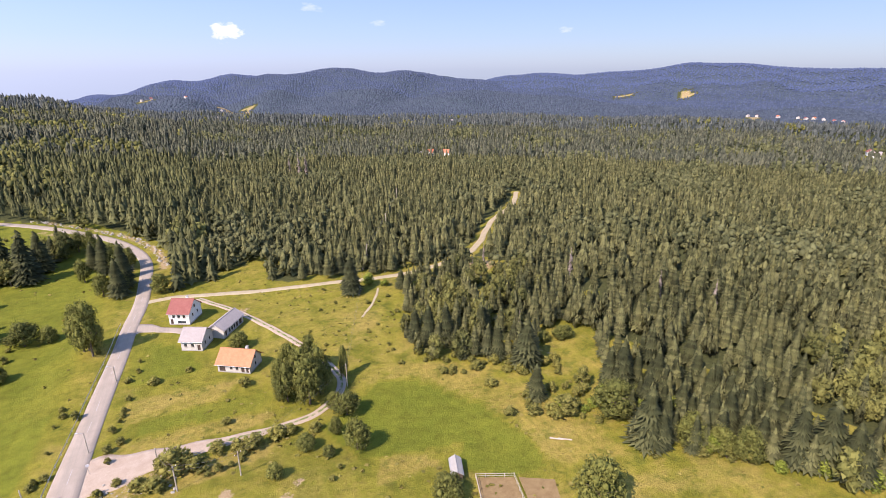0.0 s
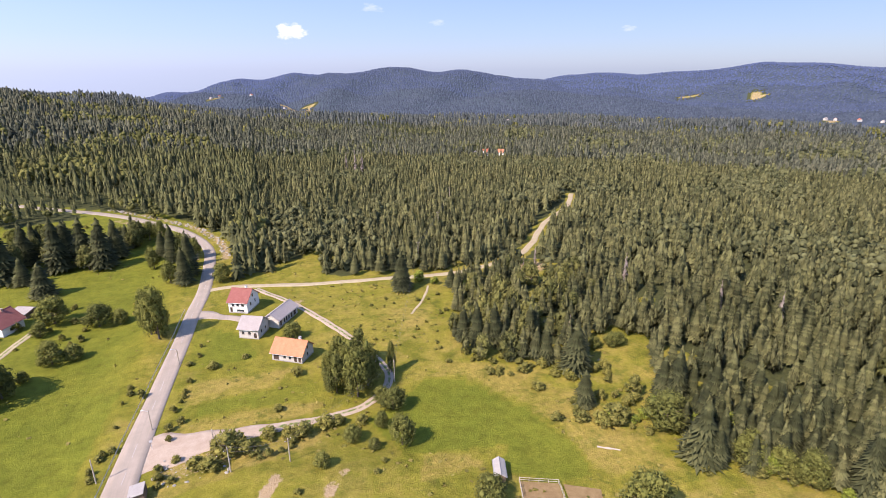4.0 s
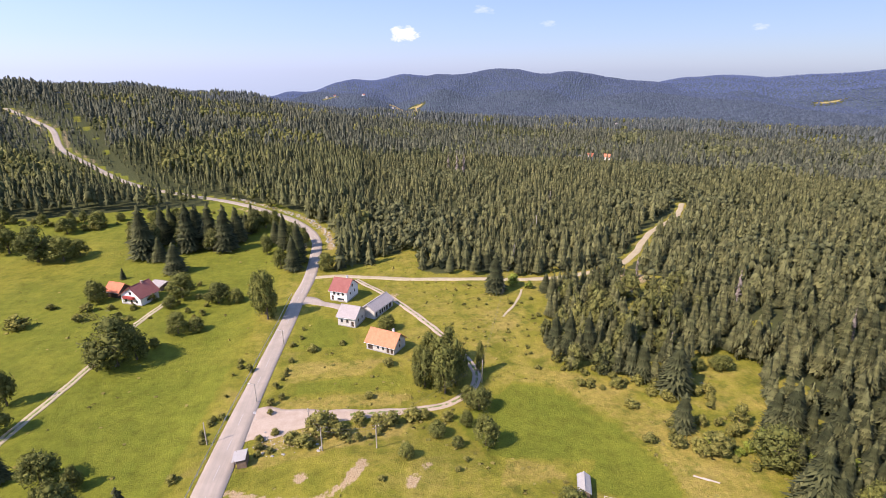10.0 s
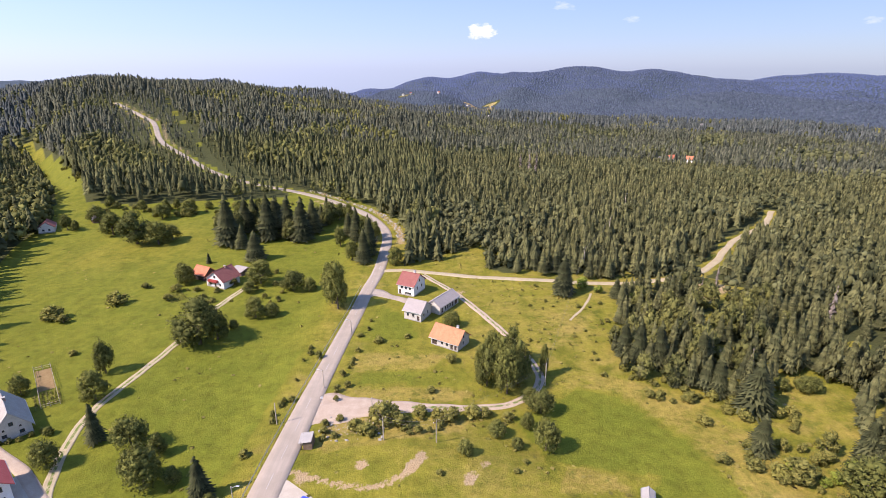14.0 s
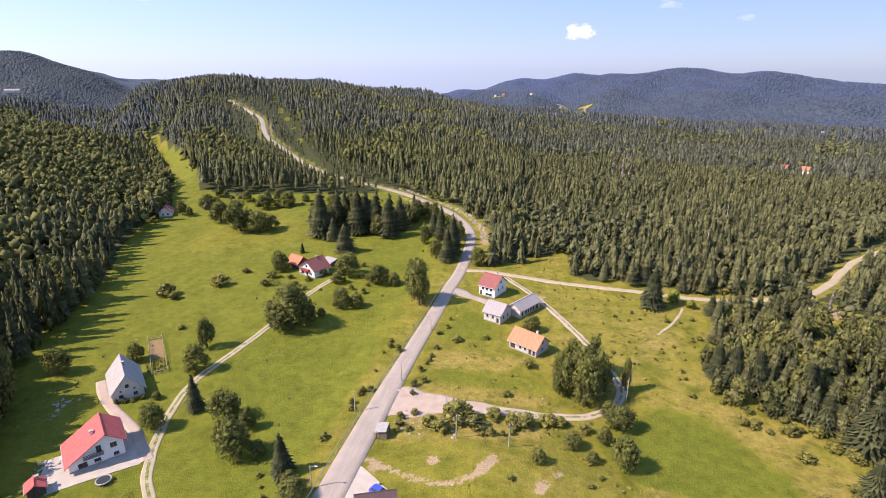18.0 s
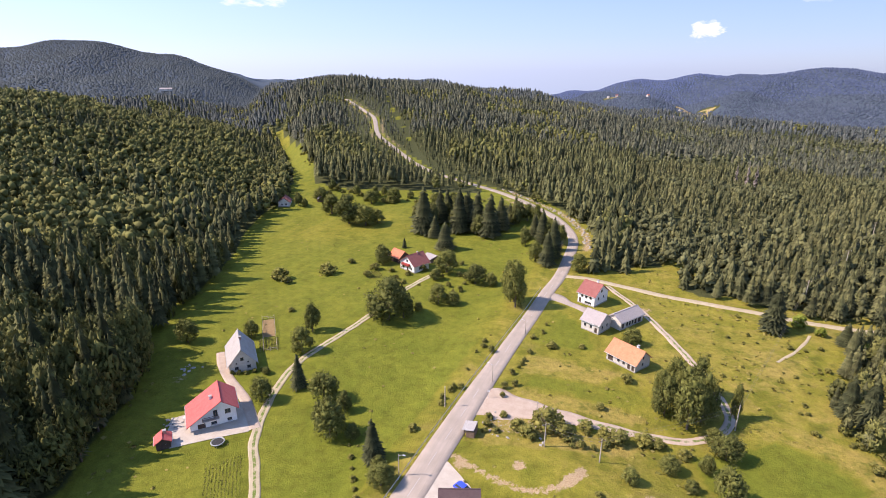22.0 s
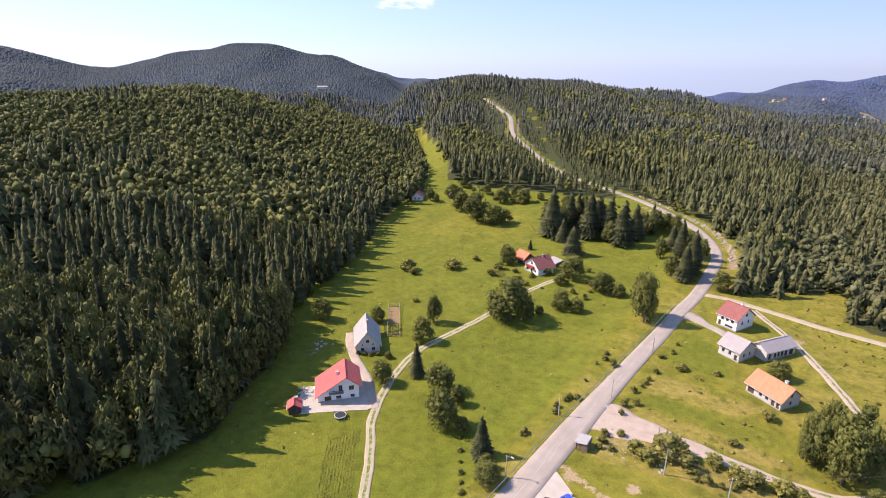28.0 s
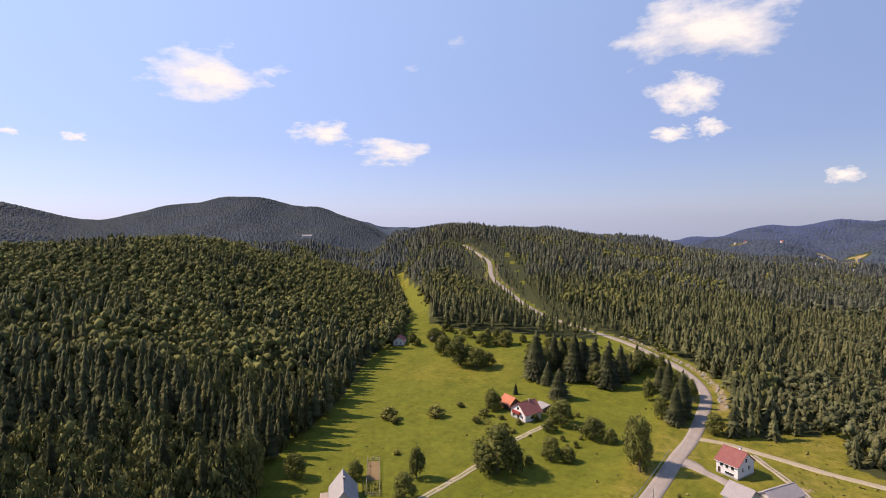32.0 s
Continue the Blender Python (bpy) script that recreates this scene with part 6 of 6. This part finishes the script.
P1 = utility_pole(-38.8, 97.4, 5.6, 20, False, "short wooden pole beside the road")
P2 = utility_pole(-17.9, 100.7, 5.0, 30, False, "wooden pole in the scrub beside the lane")
P3 = utility_pole(-14.2, 91.7, 5.8, 40, True)
P4 = utility_pole(-3.0, 90.8, 5.6, 40, True)
P5 = utility_pole(23.8, 115.2, 6.5, 0, False, "pale pole beside the clump of trees")
P6 = utility_pole(-29.9, 139.9, 4.2, 0, False, "short pole on the road verge")
P7 = utility_pole(52, 195, 9.5, 0, True, "power pole in the cutting above the track")
P8 = utility_pole(72, 232, 11.0, 0, True, "power pole in the wood")
P9 = utility_pole(94, 280, 12.0, 0, True, "power pole on the wooded slope")
street_lamp(-31.5, 111.4, 175)
street_lamp(-38.7, 73.2, 0)
street_lamp(-29.6, 138.4, 180)
wires([P2, P3, P4], "thin dark wires between the poles")
wires([P5, P7, P8, P9], "power line climbing through the wood", 1.6)
wires([P4, P5], "thin wire to the pole by the trees", 0.8)
sign = empty("road_sign", "small blank road sign on a steel post", "road sign", pose(-30.3, 104.5, z_at(-30.3, 104.5), 0, 0, 10))
part("post", prism(bmesh.new(), (0, 0, -0.3), (0, 0, 2.4), 0.04, 0.04, 6), STEEL, sign)
part("plate", boxed((-0.3, -0.035, 1.8), (0.3, -0.003, 2.35), 0.01), PLASTER, sign)


# --- gardens and fences
def fence(corners, label, gap=2.0, tall=1.1):
    root = empty("garden_fence", label, "fence", pose(0, 0, 0))
    for (x0, y0), (x1, y1) in zip(corners, corners[1:]):
        n = max(1, round(math.hypot(x1 - x0, y1 - y0) / gap))
        for i in range(n):
            x, y = x0 + (x1 - x0) * i / n, y0 + (y1 - y0) * i / n
            part("post", prism(bmesh.new(), (x, y, z_at(x, y) - 0.3), (x, y, z_at(x, y) + tall), 0.07, 0.06, 6), POLE_WOOD, root)
        for h in (0.45, 0.95):
            part("rail", prism(bmesh.new(), (x0, y0, z_at(x0, y0) + h), (x1, y1, z_at(x1, y1) + h), 0.045, 0.045, 5), POLE_WOOD, root)


PLOT = [(36.8, 66.5), (39.2, 73.9), (46.2, 71.0), (44.2, 63.6)]
patch("garden_bed", PLOT, SOIL, "bare tilled garden bed", 0.05, "ground")
patch("garden_bed", [(47, 70.5), (53, 67), (50, 60), (45, 63)], SOIL, "bare reddish garden bed", 0.05, "ground")
fence(PLOT + PLOT[:1], "pale fence round a tilled bed")
PEN = [(-97.6, 104.2), (-94.4, 106.2), (-108.8, 122.6), (-111.8, 120.4)]
fence(PEN + PEN[:1], "wooden fence round the kitchen garden", 2.0, 1.4)
patch("garden_bed", [(-103.6, 111.0), (-100.8, 113.2), (-108.6, 122.2), (-111.3, 120.2)], SOIL, "dug kitchen garden bed", 0.05, "ground")
row_rng = np.random.default_rng(3)
x, y, row_of = [], [], []
for k in range(11):
    a = k / 10
    for b in np.arange(0, 1, 0.014):
        top = np.array((-77.1 + 4.1 * a, 62.4 + 5.4 * a))
        end = np.array((-66.4 + 5.3 * a, 50.2 + 3.5 * a))
        p = top + (end - top) * b * 1.15 + row_rng.normal(0, 0.07, 2)
        x.append(p[0])
        y.append(p[1])
LOW = [leafy_shape(14, s + 300, 0.02, 5, 1.3, False, 0.5) for s in range(3)]
grow("crop_rows", LOW, np.array(x), np.array(y), np.full(len(x), 0.36), np.full(len(x), 0.45), SHRUBS, "green crop rows in a tilled strip", row_rng, "crop")
for bx, by, label in ((-107, 116, "kitchen garden greens"), (-97.5, 169, "vegetable rows beside the house"), (-99, 108.5, "leafy kitchen garden rows")):
    px, py = np.meshgrid(np.arange(-2.6, 2.7, 0.8), np.arange(-4, 4.1, 0.55))
    turn = radians(41)
    gx, gy = bx + px * math.cos(turn) - py * math.sin(turn), by + px * math.sin(turn) + py * math.cos(turn)
    if bx != -107:
        grow("garden_rows", LOW, gx.ravel() + row_rng.normal(0, 0.1, gx.size), gy.ravel(), np.full(gx.size, 0.6), np.full(gx.size, 0.7), SHRUBS, label, row_rng, "crop")

# --- yard things
tramp = empty("trampoline", "round garden trampoline with a dark mat", "trampoline", pose(-80.0, 68.6, z_at(-80.0, 68.6)))
part("mat", prism(bmesh.new(), (0, 0, 0.62), (0, 0, 0.66), 1.15, 1.15, 24), RUBBER, tramp)
bm = bmesh.new()
for i in range(24):
    a, b = 2 * math.pi * i / 24, 2 * math.pi * (i + 1) / 24
    prism(bm, (1.35 * math.cos(a), 1.35 * math.sin(a), 0.66), (1.35 * math.cos(b), 1.35 * math.sin(b), 0.66), 0.13, 0.13, 6)
part("rim", bm, STEEL, tramp, "padded pale rim")
for i in range(6):
    a = math.pi * i / 3
    part("leg", prism(bmesh.new(), (1.35 * math.cos(a), 1.35 * math.sin(a), -0.05), (1.35 * math.cos(a), 1.35 * math.sin(a), 0.6), 0.04, 0.04, 6), STEEL, tramp)


def rock_mesh(seed):
    rnd = random.Random(seed)
    bm = bmesh.new()
    bmesh.ops.create_icosphere(bm, subdivisions=2, radius=1.0)
    for v in bm.verts:
        v.co *= 0.75 + 0.45 * noise.noise(v.co * 1.3 + Vector((seed * 5, 0, 0))) + rnd.uniform(-0.06, 0.06)
        v.co.z *= 0.7
    return mesh_of("boulder", bm, ROCK)


ROCKS = [rock_mesh(s) for s in range(5)]


def boulder(x, y, size, label, group=""):
    ob = tagged(new("boulder", random.choice(ROCKS)), label, "rock", group)
    ob.matrix_world = pose(x, y, z_at(x, y) + size * 0.1, random.uniform(-20, 20), random.uniform(-20, 20), random.uniform(0, 360)) @ Matrix.Diagonal((size * random.uniform(0.8, 1.4), size, size * random.uniform(0.7, 1.2), 1))


bend = ROAD[(ROAD[:, 1] > 228) & (ROAD[:, 0] > -95)]
side = np.gradient(bend, axis=0)
side /= np.linalg.norm(side, axis=1, keepdims=True)
for p, s in zip(bend, side):
    for k in range(2):
        q = p + np.array((s[1], -s[0])) * random.uniform(4.4, 8.0)
        boulder(*q, random.uniform(0.3, 0.9), "pale limestone boulder on the bank above the bend", "rocks above the bend")
for k in range(46):
    boulder(random.uniform(-29, -14), random.uniform(91.5, 100), random.uniform(0.15, 0.5), "pale stone in the scrub", "stones in the scrub")
for k in range(16):
    boulder(random.uniform(-97, -92.5), random.uniform(68.5, 73.5), random.uniform(0.25, 0.6), "pale rockery stone beside the yard", "rockery stones")
for k in range(14):
    boulder(random.uniform(-112, -107), random.uniform(86, 91), random.uniform(0.25, 0.6), "pale stone beside the drive", "stones beside the drive")
for x, y, r in ((60.5, 76.9, 0.18), (62.0, 76.0, 0.16)):
    trunk = tagged(new("fallen_log", mesh_of("fallen_log", prism(bmesh.new(), (-1.5, 0, 0.15), (1.5, 0, 0.18), r, r * 0.8, 8), POLE_WOOD)), "pale fallen log in the dry grass", "log")
    trunk.matrix_world = pose(x, y, z_at(x, y), 0, 0, -35)
table = empty("garden_table", "pale garden table beside the house", "table", pose(-92.6, 72.2, z_at(-92.6, 72.2) + 0.1, 0, 0, 30))
part("tabletop", boxed((-0.7, -0.5, 0.7), (0.7, 0.5, 0.76), 0.01), PLASTER, table)
for sx in (-0.6, 0.6):
    for sy in (-0.4, 0.4):
        part("leg", boxed((sx - 0.04, sy - 0.04, -0.05), (sx + 0.04, sy + 0.04, 0.695)), PLASTER, table)

# --- clouds far behind the hills: azimuth, rise, width, height
for k, (az, up, w, h) in enumerate(((8.4, 17.4, 1220, 560), (58.2, 14.1, 995, 440), (47.1, 8.7, 532, 255), (40.0, 7.2, 694, 268), (9.7, 11.9, 555, 347), (11.1, 8.2, 324, 148), (7.5, 8.6, 255, 167),
                                    (-2.9, 3.6, 330, 190), (69.2, 7.4, 213, 93), (73.7, 7.5, 167, 74), (32.8, 18.2, 204, 120), (37.7, 15.6, 176, 83), (-10.9, 5.8, 222, 93), (-17.3, 4.5, 157, 65), (-36.0, 3.7, 157, 65))):
    a, u = radians(az), radians(up)
    eye = Vector((0, 0, 75))
    at = eye + 4400 * Vector((-math.sin(a) * math.cos(u), math.cos(a) * math.cos(u), math.sin(u)))
    bm = bmesh.new()
    vs = [bm.verts.new((sx * w * (0.72 if k < 7 else 0.58), sy * h * (0.72 if k < 7 else 0.58), 0)) for sx, sy in ((-1, -1), (1, -1), (1, 1), (-1, 1))]
    bm.faces.new(vs)
    ob = tagged(new("cloud", mesh_of("cloud", bm, CLOUD_GREY if k == 0 else CLOUD if k < 10 else CLOUD_THIN)), "small white fair-weather cloud in the blue sky", "cloud", "clouds", "structure")
    ob.matrix_world = look(at, eye) @ pose(0, 0, 0, 0, 180, 0)
